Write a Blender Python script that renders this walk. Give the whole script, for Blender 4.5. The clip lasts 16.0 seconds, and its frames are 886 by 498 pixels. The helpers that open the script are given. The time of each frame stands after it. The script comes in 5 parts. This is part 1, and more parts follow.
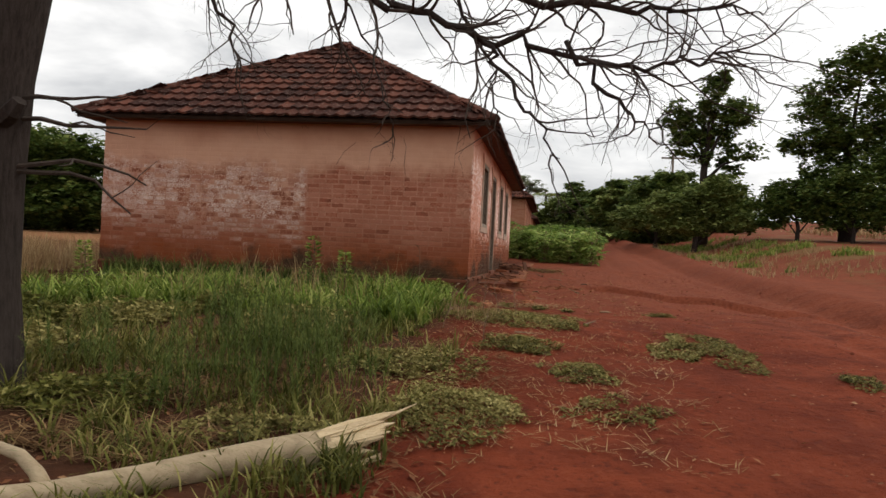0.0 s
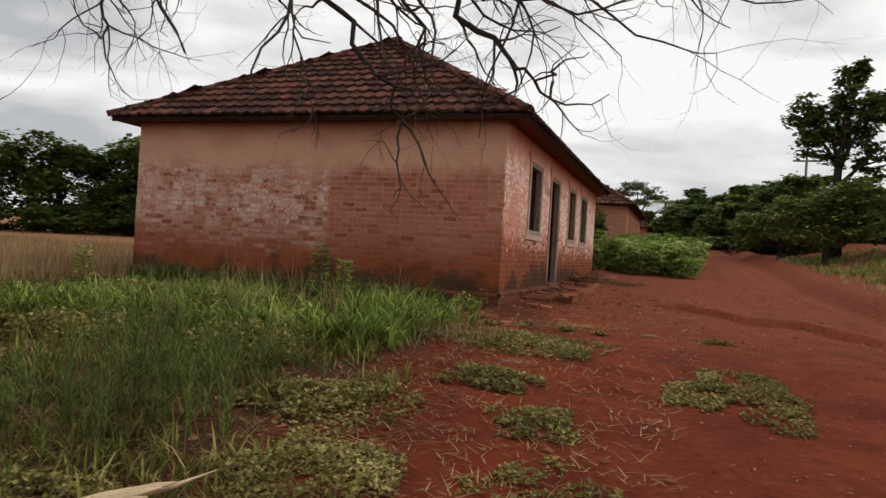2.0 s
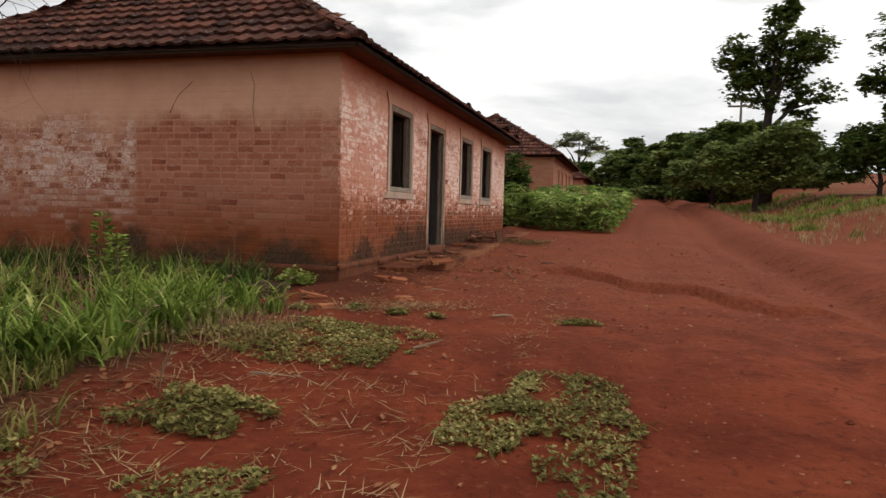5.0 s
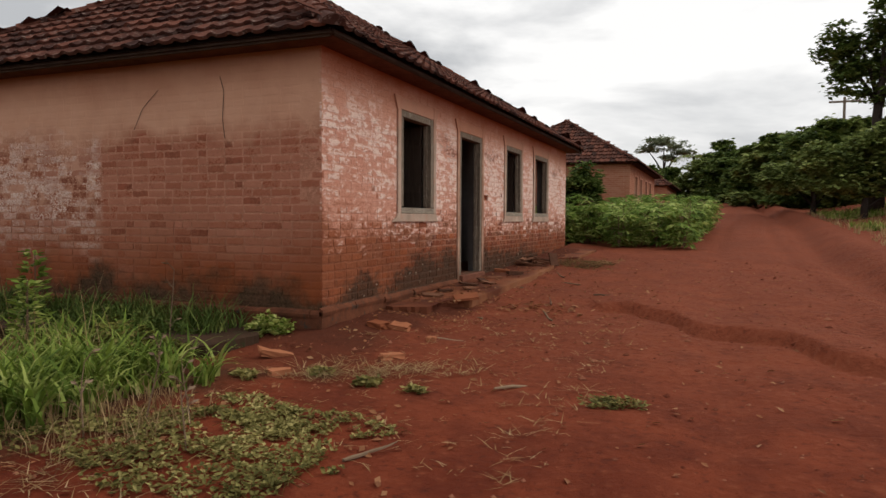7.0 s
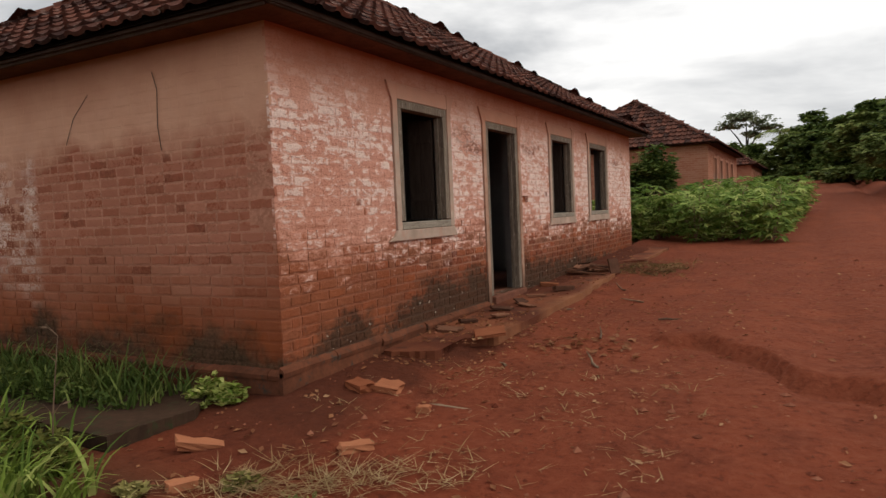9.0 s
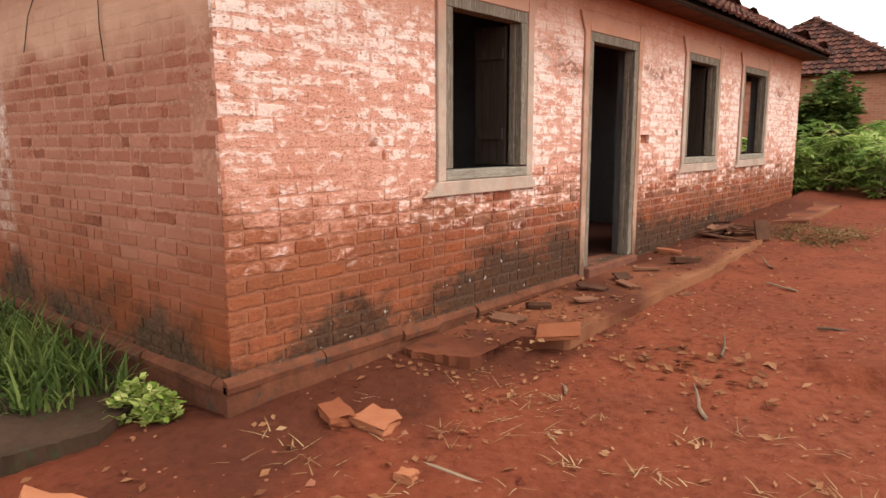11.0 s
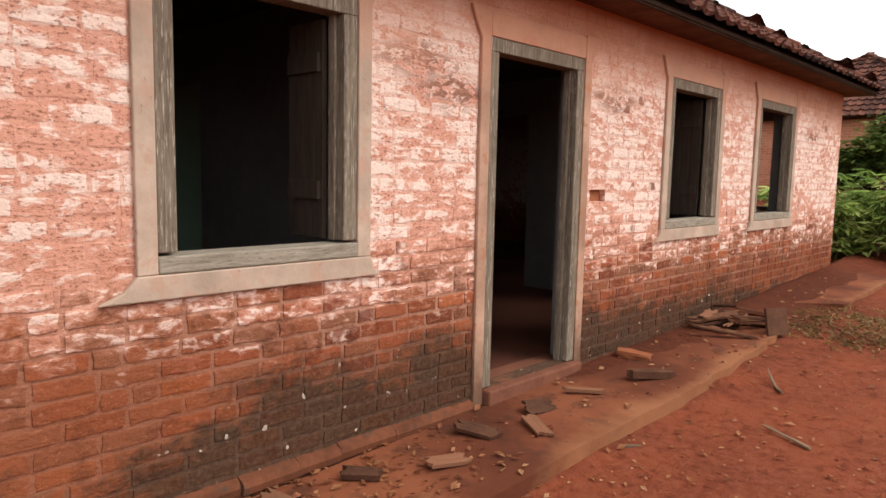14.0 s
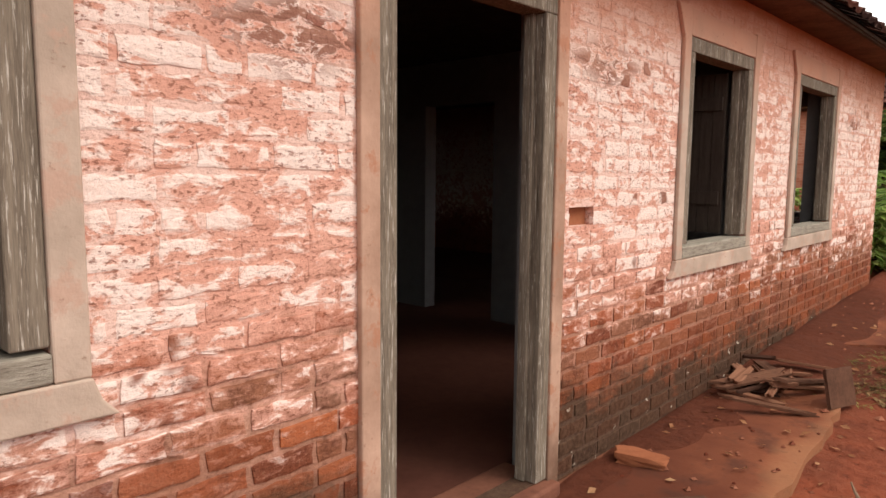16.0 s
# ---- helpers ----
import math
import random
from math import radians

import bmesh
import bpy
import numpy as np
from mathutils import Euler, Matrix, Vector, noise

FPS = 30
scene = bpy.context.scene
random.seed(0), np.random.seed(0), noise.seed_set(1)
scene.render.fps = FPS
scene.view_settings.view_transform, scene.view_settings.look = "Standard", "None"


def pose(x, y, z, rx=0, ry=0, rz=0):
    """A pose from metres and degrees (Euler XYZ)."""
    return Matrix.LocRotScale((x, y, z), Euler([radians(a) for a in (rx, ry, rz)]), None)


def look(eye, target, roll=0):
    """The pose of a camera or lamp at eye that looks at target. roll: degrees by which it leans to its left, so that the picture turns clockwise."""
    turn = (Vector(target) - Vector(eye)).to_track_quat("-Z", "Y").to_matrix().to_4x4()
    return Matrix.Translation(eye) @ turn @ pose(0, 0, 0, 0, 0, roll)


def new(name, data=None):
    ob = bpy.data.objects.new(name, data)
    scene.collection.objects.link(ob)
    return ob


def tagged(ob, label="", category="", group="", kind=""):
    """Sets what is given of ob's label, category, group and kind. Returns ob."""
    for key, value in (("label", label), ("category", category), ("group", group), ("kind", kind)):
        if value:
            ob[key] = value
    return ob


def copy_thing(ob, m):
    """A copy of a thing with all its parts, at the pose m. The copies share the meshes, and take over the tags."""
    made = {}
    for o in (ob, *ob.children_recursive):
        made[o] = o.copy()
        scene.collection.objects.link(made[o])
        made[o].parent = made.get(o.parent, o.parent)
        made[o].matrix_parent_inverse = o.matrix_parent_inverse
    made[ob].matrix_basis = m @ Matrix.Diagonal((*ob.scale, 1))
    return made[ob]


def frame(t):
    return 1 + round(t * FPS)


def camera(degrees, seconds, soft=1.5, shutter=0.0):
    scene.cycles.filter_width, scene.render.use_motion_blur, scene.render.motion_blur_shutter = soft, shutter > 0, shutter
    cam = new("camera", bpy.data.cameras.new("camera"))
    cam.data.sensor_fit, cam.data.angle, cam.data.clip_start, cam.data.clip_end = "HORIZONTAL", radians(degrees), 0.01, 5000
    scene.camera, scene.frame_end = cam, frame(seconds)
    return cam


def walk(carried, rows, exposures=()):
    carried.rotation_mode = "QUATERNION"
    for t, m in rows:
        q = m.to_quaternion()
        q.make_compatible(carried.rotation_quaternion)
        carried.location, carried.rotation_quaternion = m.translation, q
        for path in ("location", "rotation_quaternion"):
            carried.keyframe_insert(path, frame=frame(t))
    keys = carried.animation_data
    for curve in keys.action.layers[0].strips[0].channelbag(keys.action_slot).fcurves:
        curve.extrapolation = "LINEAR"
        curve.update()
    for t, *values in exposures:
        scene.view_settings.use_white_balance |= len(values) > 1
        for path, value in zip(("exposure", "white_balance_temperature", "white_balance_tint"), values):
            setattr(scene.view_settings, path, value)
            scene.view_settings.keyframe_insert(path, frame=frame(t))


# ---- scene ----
cam = camera(65.9, 16.0)
PATH = [
    (0, (0.074, -0.089, 1.55), (-0.237, 1.886, 1.551), 2.9),
    (0.5, (0.409, 0.387, 1.504), (-0.097, 2.32, 1.432), 4.0),
    (1, (0.777, 0.743, 1.535), (0.225, 2.658, 1.36), 1.5),
    (1.5, (1.005, 1.176, 1.616), (0.438, 3.091, 1.495), 0.7),
    (2, (1.25, 1.535, 1.63), (0.593, 3.424, 1.638), 3.4),
    (2.5, (1.452, 2.026, 1.609), (0.811, 3.918, 1.508), 4.1),
    (3, (1.663, 2.463, 1.651), (1.091, 4.378, 1.583), 3.4),
    (3.5, (1.953, 2.831, 1.673), (1.29, 4.716, 1.586), 2.7),
    (4, (2.143, 3.336, 1.696), (1.425, 5.193, 1.511), 1.4),
    (4.5, (2.119, 3.504, 1.736), (1.636, 5.44, 1.602), 1.6),
    (6.8, (2.366, 5.529, 1.938), (1.575, 7.365, 1.883), 1.1),
    (7, (2.373, 5.73, 1.96), (1.618, 7.58, 1.874), 0.3),
    (7.5, (2.29, 6.245, 2.004), (1.561, 8.107, 1.955), 1.8),
    (8, (2.325, 6.675, 2.099), (1.488, 8.488, 1.991), 2.0),
    (8.5, (2.25, 7.187, 2.183), (1.446, 9.015, 2.077), 0.5),
    (9, (2.241, 7.653, 2.186), (1.286, 9.408, 2.08), -2.5),
    (11.3, (1.797, 9.855, 2.328), (0.514, 11.354, 2.005), 0.0),
    (11.5, (1.839, 9.989, 2.327), (0.577, 11.523, 2.094), 0.3),
    (12, (1.871, 10.444, 2.36), (0.65, 12.02, 2.198), -0.2),
    (12.5, (1.885, 10.862, 2.362), (0.571, 12.35, 2.124), 1.5),
    (13, (1.748, 11.338, 2.45), (0.447, 12.839, 2.221), -0.1),
    (13.5, (1.635, 11.789, 2.421), (0.411, 13.355, 2.2), 1.0),
    (14, (1.425, 12.171, 2.461), (0.044, 13.603, 2.244), 1.2),
    (14.5, (1.146, 12.561, 2.516), (-0.167, 14.048, 2.265), -1.1),
    (15, (0.905, 12.955, 2.525), (-0.476, 14.388, 2.33), -1.5),
    (15.5, (0.721, 13.343, 2.515), (-0.699, 14.73, 2.276), 1.1),
    (16, (0.414, 13.848, 2.531), (-0.941, 15.302, 2.307), 0.5),
]
walk(cam, [(t, look(eye, target, roll)) for t, eye, target, roll in PATH],
     [(0, 0.2), (0.5, -0.08), (1.5, 0.1), (2.5, -0.05), (4, 0.05), (4.5, 0.22), (7, 0.1), (8.5, 0.15), (9.2, 0.1), (11.5, 1.35), (12, 0.78), (12.5, 0.52), (13.5, 0.82), (14.5, 1.2), (15.2, 1.2), (16, 1.1)])

# ---------- world and light ----------
SUN_ELEV, SUN_AZ = 48.0, 62.0   # degrees; azimuth clockwise from +y
world = bpy.data.worlds.new("overcast")
scene.world = world
world.use_nodes = True
wn, wl = world.node_tree.nodes, world.node_tree.links
wn.clear()
w_out = wn.new("ShaderNodeOutputWorld")
w_sky = wn.new("ShaderNodeTexSky")
w_sky.sky_type = "NISHITA"
w_sky.sun_disc = False
w_sky.sun_elevation, w_sky.sun_rotation = radians(SUN_ELEV), radians(SUN_AZ)
w_bg1 = wn.new("ShaderNodeBackground")
w_bg1.inputs[1].default_value = 0.05
wl.new(w_sky.outputs[0], w_bg1.inputs[0])
w_tc = wn.new("ShaderNodeTexCoord")
w_map = wn.new("ShaderNodeMapping")
w_map.inputs["Scale"].default_value = (1.0, 1.0, 3.2)
wl.new(w_tc.outputs["Generated"], w_map.inputs[0])
w_noise = wn.new("ShaderNodeTexNoise")
w_noise.inputs["Scale"].default_value = 2.3
w_noise.inputs["Detail"].default_value = 7.0
w_noise.inputs["Roughness"].default_value = 0.52
w_noise.inputs["Distortion"].default_value = 0.25
wl.new(w_map.outputs[0], w_noise.inputs[0])
w_ramp = wn.new("ShaderNodeValToRGB")
w_ramp.color_ramp.elements[0].position = 0.38
w_ramp.color_ramp.elements[0].color = (0.50, 0.51, 0.525, 1)
w_ramp.color_ramp.elements[1].position = 0.55
w_ramp.color_ramp.elements[1].color = (0.98, 0.97, 0.955, 1)
wl.new(w_noise.outputs[0], w_ramp.inputs[0])
w_bg2 = wn.new("ShaderNodeBackground")
w_bg2.inputs[1].default_value = 1.02
wl.new(w_ramp.outputs[0], w_bg2.inputs[0])
w_mix = wn.new("ShaderNodeMixShader")
w_mix.inputs[0].default_value = 0.93
wl.new(w_bg1.outputs[0], w_mix.inputs[1])
wl.new(w_bg2.outputs[0], w_mix.inputs[2])
wl.new(w_mix.outputs[0], w_out.inputs[0])

sun_data = bpy.data.lights.new("sun", "SUN")
sun_data.energy, sun_data.angle, sun_data.color = 1.35, radians(40), (1.0, 0.95, 0.87)
sun = new("sun", sun_data)
az, el = radians(SUN_AZ), radians(SUN_ELEV)
sun.matrix_world = look((math.sin(az) * 60, 10 + math.cos(az) * 60, math.tan(el) * 60), (0, 10, 0))


# ---------- node materials ----------
class Mat:
    """A small wrapper for building node materials."""
    def __init__(self, name):
        self.m = bpy.data.materials.new(name)
        self.m.use_nodes = True
        self.n, self.l = self.m.node_tree.nodes, self.m.node_tree.links
        self.b = self.n["Principled BSDF"]
        self.b.inputs["Specular IOR Level"].default_value = 0.08
        self.pos = self.n.new("ShaderNodeNewGeometry").outputs["Position"]

    def put(self, socket, value):
        if isinstance(value, (int, float)):
            socket.default_value = value
        elif isinstance(value, tuple):
            socket.default_value = value if len(value) == len(socket.default_value) else (*value, 1)
        else:
            self.l.new(value, socket)

    def noise(self, scale, detail=4, rough=0.55, vec=None, stretch=None, distort=0.0):
        vec = vec or self.pos
        if stretch:
            mp = self.n.new("ShaderNodeMapping")
            mp.inputs["Scale"].default_value = stretch
            self.l.new(vec, mp.inputs[0])
            vec = mp.outputs[0]
        t = self.n.new("ShaderNodeTexNoise")
        self.l.new(vec, t.inputs["Vector"])
        t.inputs["Scale"].default_value, t.inputs["Detail"].default_value = scale, detail
        t.inputs["Roughness"].default_value, t.inputs["Distortion"].default_value = rough, distort
        return t.outputs[0]

    def math(self, op, a, b=0.0, c=None):
        t = self.n.new("ShaderNodeMath")
        t.operation = op
        self.put(t.inputs[0], a), self.put(t.inputs[1], b)
        if c is not None:
            self.put(t.inputs[2], c)
        return t.outputs[0]

    def step(self, v, lo, hi, a=0.0, b=1.0):
        t = self.n.new("ShaderNodeMapRange")
        self.put(t.inputs[0], v)
        for i, x in enumerate((lo, hi, a, b)):
            self.put(t.inputs[1 + i], x)
        return t.outputs[0]

    def mix(self, f, a, b, mode="MIX"):
        t = self.n.new("ShaderNodeMix")
        t.data_type, t.blend_type = "RGBA", mode
        self.put(t.inputs[0], f), self.put(t.inputs[6], a), self.put(t.inputs[7], b)
        return t.outputs[2]

    def xyz(self):
        t = self.n.new("ShaderNodeSeparateXYZ")
        self.l.new(self.pos, t.inputs[0])
        return t.outputs

    def rand(self, source):
        if source == "object":
            return self.n.new("ShaderNodeObjectInfo").outputs["Random"]
        return self.n.new("ShaderNodeNewGeometry").outputs["Random Per Island"]

    def ramp(self, f, *stops):
        t = self.n.new("ShaderNodeValToRGB")
        e = t.color_ramp.elements
        while len(e) < len(stops):
            e.new(0.5)
        for k, (p, c) in zip(e, stops):
            k.position, k.color = p, (*c, 1)
        self.put(t.inputs[0], f)
        return t.outputs[0]

    def finish(self, color, rough=0.9, bump=None, strength=0.5, dist=0.01):
        self.put(self.b.inputs["Base Color"], color)
        self.put(self.b.inputs["Roughness"], rough)
        if bump is not None:
            t = self.n.new("ShaderNodeBump")
            t.inputs["Strength"].default_value, t.inputs["Distance"].default_value = strength, dist
            self.put(t.inputs["Height"], bump)
            self.l.new(t.outputs[0], self.b.inputs["Normal"])
        return self.m


def end_material(name, source):
    """Worn end wall: plaster at the top, patchy paint in the middle, soil-stained brick low down."""
    k = Mat(name)
    x, y, z = k.xyz()
    r = k.rand(source) if source else 0.3
    big, mid, fine = k.noise(0.9, 3), k.noise(5, 5), k.noise(38, 6, 0.65)
    brick = k.ramp(r, (0.0, (0.15, 0.04, 0.022)), (0.25, (0.33, 0.12, 0.07)), (0.5, (0.24, 0.058, 0.026)), (0.75, (0.30, 0.15, 0.09)), (0.9, (0.33, 0.085, 0.035)), (1.0, (0.11, 0.033, 0.02)))
    brick = k.mix(k.step(fine, 0.4, 0.75), brick, (0.34, 0.14, 0.085), "MIX")
    if not source:
        brick = k.mix(mid, (0.25, 0.095, 0.055), (0.40, 0.195, 0.13))
    soil = k.mix(mid, (0.25, 0.062, 0.017), (0.165, 0.041, 0.015))
    pink = k.mix(k.step(x, -4.34, -4.26), k.mix(mid, (0.50, 0.26, 0.18), (0.55, 0.31, 0.215)), k.mix(r, (0.30, 0.095, 0.055), (0.46, 0.20, 0.13)))
    if not source:
        pink = k.mix(k.step(x, -4.34, -4.26), pink, k.mix(mid, (0.44, 0.20, 0.13), (0.52, 0.26, 0.18)))
    plaster = k.mix(mid, (0.58, 0.31, 0.20), (0.62, 0.36, 0.25))
    white = k.mix(fine, (0.88, 0.80, 0.74), (0.77, 0.64, 0.56))
    h = k.math("ADD", z, k.math("MULTIPLY", k.math("SUBTRACT", big, 0.5), 0.9))
    h = k.math("ADD", h, k.math("MULTIPLY", k.math("SUBTRACT", mid, 0.5), 0.35))
    flake = k.math("ADD", k.math("MULTIPLY", fine, 0.7), k.math("MULTIPLY", r, 0.22))
    # limewash left on some bricks, flaked off in specks
    w_amount = k.math("MULTIPLY", k.step(k.math("ADD", r, k.math("MULTIPLY", k.math("SUBTRACT", k.noise(3.0, 4), 0.5), 1.6)), 0.26, 0.42), k.step(k.noise(17, 6, 0.7, stretch=(1, 0.55, 1.3)), 0.40, 0.50))
    if not source:
        w_amount = k.step(k.math("ADD", k.noise(3.0, 4), k.math("MULTIPLY", k.math("SUBTRACT", fine, 0.5), 0.5)), 0.46, 0.6, 0.0, 0.75)
    specks = k.math("MULTIPLY", w_amount, k.step(k.noise(34, 6, 0.75, stretch=(1, 0.6, 1.5)), 0.54, 0.58))
    w_amount = k.math("MULTIPLY", w_amount, k.math("MULTIPLY", k.step(x, -4.24, -4.36), 0.55))
    painted = k.mix(w_amount, pink, white)
    painted = k.mix(k.math("MULTIPLY", specks, 0.8), painted, (0.24, 0.10, 0.065))
    bare_amount = k.math("MULTIPLY", k.step(flake, 0.47, 0.40), k.step(r, 0.85, 0.5))
    bare_amount = k.math("MULTIPLY", bare_amount, k.step(mid, 0.40, 0.55))
    painted = k.mix(bare_amount, painted, brick)
    if source:
        painted = k.mix(k.math("MULTIPLY", k.step(r, 0.5, 0.85), k.step(k.noise(2.2, 4), 0.40, 0.58, 0.25, 0.9)), painted, k.mix(k.rand(source), (0.17, 0.05, 0.03), (0.38, 0.15, 0.095)))
    low = k.mix(k.step(mid, 0.40, 0.70), brick, k.mix(0.5, brick, soil))
    low = k.mix(k.step(h, 1.75, 1.25), low, k.mix(0.85, low, soil))
    col = k.mix(k.step(k.math("ADD", h, k.math("MULTIPLY", k.math("SUBTRACT", r, 0.5), 0.35)), 1.5, 2.1), low, painted)
    col = k.mix(k.step(h, 2.72, 3.0), col, plaster)
    # red dust washed down from under the tiles
    col = k.mix(k.math("MULTIPLY", k.step(h, 3.25, 3.75), 0.6), col, (0.36, 0.13, 0.07))
    # damp moss and black algae patches at the foot of the wall
    damp = k.math("ADD", k.noise(1.3, 4), k.math("MULTIPLY", k.noise(9, 4), 0.24))
    damp = k.math("SUBTRACT", damp, k.step(z, 1.05, 1.8, 0.0, 0.46))
    col = k.mix(k.math("MULTIPLY", k.step(damp, 0.44, 0.64), 0.93), col, k.mix(k.step(fine, 0.35, 0.7), (0.022, 0.016, 0.010), (0.095, 0.06, 0.034)))
    col = k.mix(k.step(k.noise(2.1, 5, 0.6), 0.42, 0.66, 0.0, 0.35), col, k.mix(0.5, col, (0.30, 0.12, 0.07)))
    bump = k.math("ADD", fine, k.math("MULTIPLY", mid, 0.8))
    return k.finish(col, 0.93, bump, 0.55, 0.008)


def front_material(name, source):
    """Peeling limewash over brick: dusty plaster on top, white flakes on pink, bare brick, soil stain and moss at the foot."""
    k = Mat(name)
    x, y, z = k.xyz()
    r = k.rand(source) if source else 0.35
    r2 = k.math("FRACT", k.math("MULTIPLY", r, 7.31))
    big, mid, fine = k.noise(0.9, 3), k.noise(5, 5), k.noise(38, 6, 0.65)
    flake = k.noise(18, 6, 0.66, stretch=(1, 0.55, 1.25), distort=0.5)
    pit = k.noise(70, 4, 0.7, stretch=(1, 0.6, 1.2))
    brick = k.ramp(r2, (0.0, (0.13, 0.035, 0.02)), (0.2, (0.34, 0.09, 0.04)), (0.45, (0.25, 0.095, 0.05)), (0.7, (0.20, 0.095, 0.06)), (0.88, (0.37, 0.105, 0.04)), (1.0, (0.10, 0.03, 0.02)))
    brick = k.mix(k.step(fine, 0.4, 0.75, 0.0, 0.5), brick, (0.33, 0.14, 0.085))
    base = brick if source else k.mix(mid, (0.30, 0.135, 0.085), (0.46, 0.25, 0.175))
    soil = k.mix(mid, (0.215, 0.049, 0.013), (0.09, 0.023, 0.010))
    pink = k.mix(mid, (0.55, 0.245, 0.17), (0.66, 0.365, 0.275))
    white = k.mix(fine, (0.87, 0.75, 0.68), (0.74, 0.56, 0.47))
    amount = k.math("ADD", k.math("MULTIPLY", r, 0.35), k.math("ADD", k.math("MULTIPLY", k.noise(1.5, 4), 0.9), k.math("MULTIPLY", k.noise(6, 3), 0.35)))
    lime = k.step(k.math("SUBTRACT", flake, k.step(k.math("ADD", amount, k.math("SUBTRACT", k.step(z, 1.8, 2.5, -0.16, 0.10), k.step(y, 13.6, 12.2, 0.0, 0.14))), 0.58, 0.98, 0.60, 0.40)), -0.03, 0.05)
    painted = k.mix(k.math("MULTIPLY", lime, 0.85 if source else 0.45), pink, white)
    chips = k.math("MULTIPLY", k.step(pit, 0.55, 0.59), k.step(flake, 0.56, 0.50))
    painted = k.mix(k.math("MULTIPLY", chips, 0.75), painted, (0.25, 0.10, 0.065))
    # spots where the paint has come off down to the brick
    peel = k.step(k.math("ADD", k.noise(1.9, 4, 0.6), k.math("MULTIPLY", k.math("SUBTRACT", r, 0.5), 0.25)), 0.70, 0.74) if source else 0.0
    for py, pz in ((14.78, 3.08), (16.85, 3.06), (21.7, 3.04), (15.05, 2.93)):
        d = k.math("ADD", k.math("MULTIPLY", k.math("ABSOLUTE", k.math("SUBTRACT", y, py)), 1.1), k.math("MULTIPLY", k.math("ABSOLUTE", k.math("SUBTRACT", z, pz)), 3.2))
        peel = k.math("MAXIMUM", peel, k.math("MULTIPLY", k.step(d, 0.55, 0.25), k.step(flake, 0.50, 0.54)))
    painted = k.mix(k.math("MULTIPLY", peel, 0.9), painted, k.mix(0.5, base, (0.20, 0.06, 0.035)))
    h = k.math("ADD", z, k.math("MULTIPLY", k.math("SUBTRACT", big, 0.5), 0.7))
    h = k.math("ADD", h, k.math("MULTIPLY", k.math("SUBTRACT", mid, 0.5), 0.3))
    low = k.mix(k.step(flake, 0.54, 0.58, 0.0, 0.4), base, pink)
    hs = k.math("SUBTRACT", h, k.step(y, 14.2, 12.2, 0.0, 0.30))
    low = k.mix(k.step(hs, 1.85, 1.40, 0.0, 0.95), low, k.mix(0.34, soil, base))
    low = k.mix(k.math("MULTIPLY", k.step(k.noise(8, 6, 0.7), 0.52, 0.62), 0.55), low, (0.085, 0.026, 0.013))
    low = k.mix(k.step(pit, 0.42, 0.36, 0.0, 0.35), low, (0.42, 0.20, 0.13))
    edge = k.math("ADD", k.math("MULTIPLY", k.math("SUBTRACT", r, 0.5), 0.30), k.math("MULTIPLY", k.math("SUBTRACT", flake, 0.5), 0.9))
    col = k.mix(k.step(k.math("ADD", h, edge), 1.76, 2.02), low, painted)
    col = k.mix(k.math("MULTIPLY", k.step(y, 13.9, 12.2), k.step(h, 3.0, 1.8, 0.0, 0.35)), col, (0.36, 0.12, 0.055))
    col = k.mix(k.step(h, 3.0, 3.4, 0.0, 0.75), col, k.mix(mid, (0.62, 0.33, 0.235), (0.68, 0.41, 0.305)))
    # red dust washed down from under the tiles
    col = k.mix(k.step(h, 3.12, 3.66, 0.0, 0.85), col, (0.40, 0.125, 0.055))
    # damp moss and black algae at the foot, with pale lichen spots
    damp = k.math("ADD", k.noise(1.3, 4), k.math("MULTIPLY", k.noise(9, 4), 0.24))
    damp = k.math("SUBTRACT", damp, k.math("ADD", k.step(z, 1.0, 1.6, 0.0, 0.5), k.step(z, 1.55, 1.9, 0.0, 1.0)))
    damp = k.math("ADD", damp, k.math("MULTIPLY", k.math("SUBTRACT", flake, 0.5), 0.35))
    damp = k.math("ADD", damp, k.math("MULTIPLY", k.step(k.math("ABSOLUTE", k.math("SUBTRACT", y, 14.5)), 1.6, 0.5), 0.34))
    damp = k.math("ADD", damp, k.math("MULTIPLY", k.step(k.math("ABSOLUTE", k.math("SUBTRACT", y, 18.0)), 2.6, 0.8), 0.30))
    moss = k.mix(k.step(fine, 0.35, 0.7), (0.016, 0.012, 0.008), (0.070, 0.046, 0.028))
    moss = k.mix(k.math("MULTIPLY", k.step(k.noise(13, 2, vec=k.pos), 0.68, 0.70), k.step(flake, 0.46, 0.52)), moss, (0.50, 0.44, 0.36))
    moss = k.mix(0.12, moss, base)
    col = k.mix(k.step(damp, 0.45, 0.60, 0.0, 0.94), col, moss)
    col = k.mix(k.step(pit, 0.58, 0.64, 0.0, 0.35), col, k.mix(0.5, col, (0.10, 0.04, 0.026)))
    bump = k.math("ADD", k.math("ADD", fine, k.math("MULTIPLY", pit, 0.5)), k.math("ADD", k.math("MULTIPLY", mid, 0.6), flake))
    return k.finish(col, 0.93, bump, 0.85, 0.009)


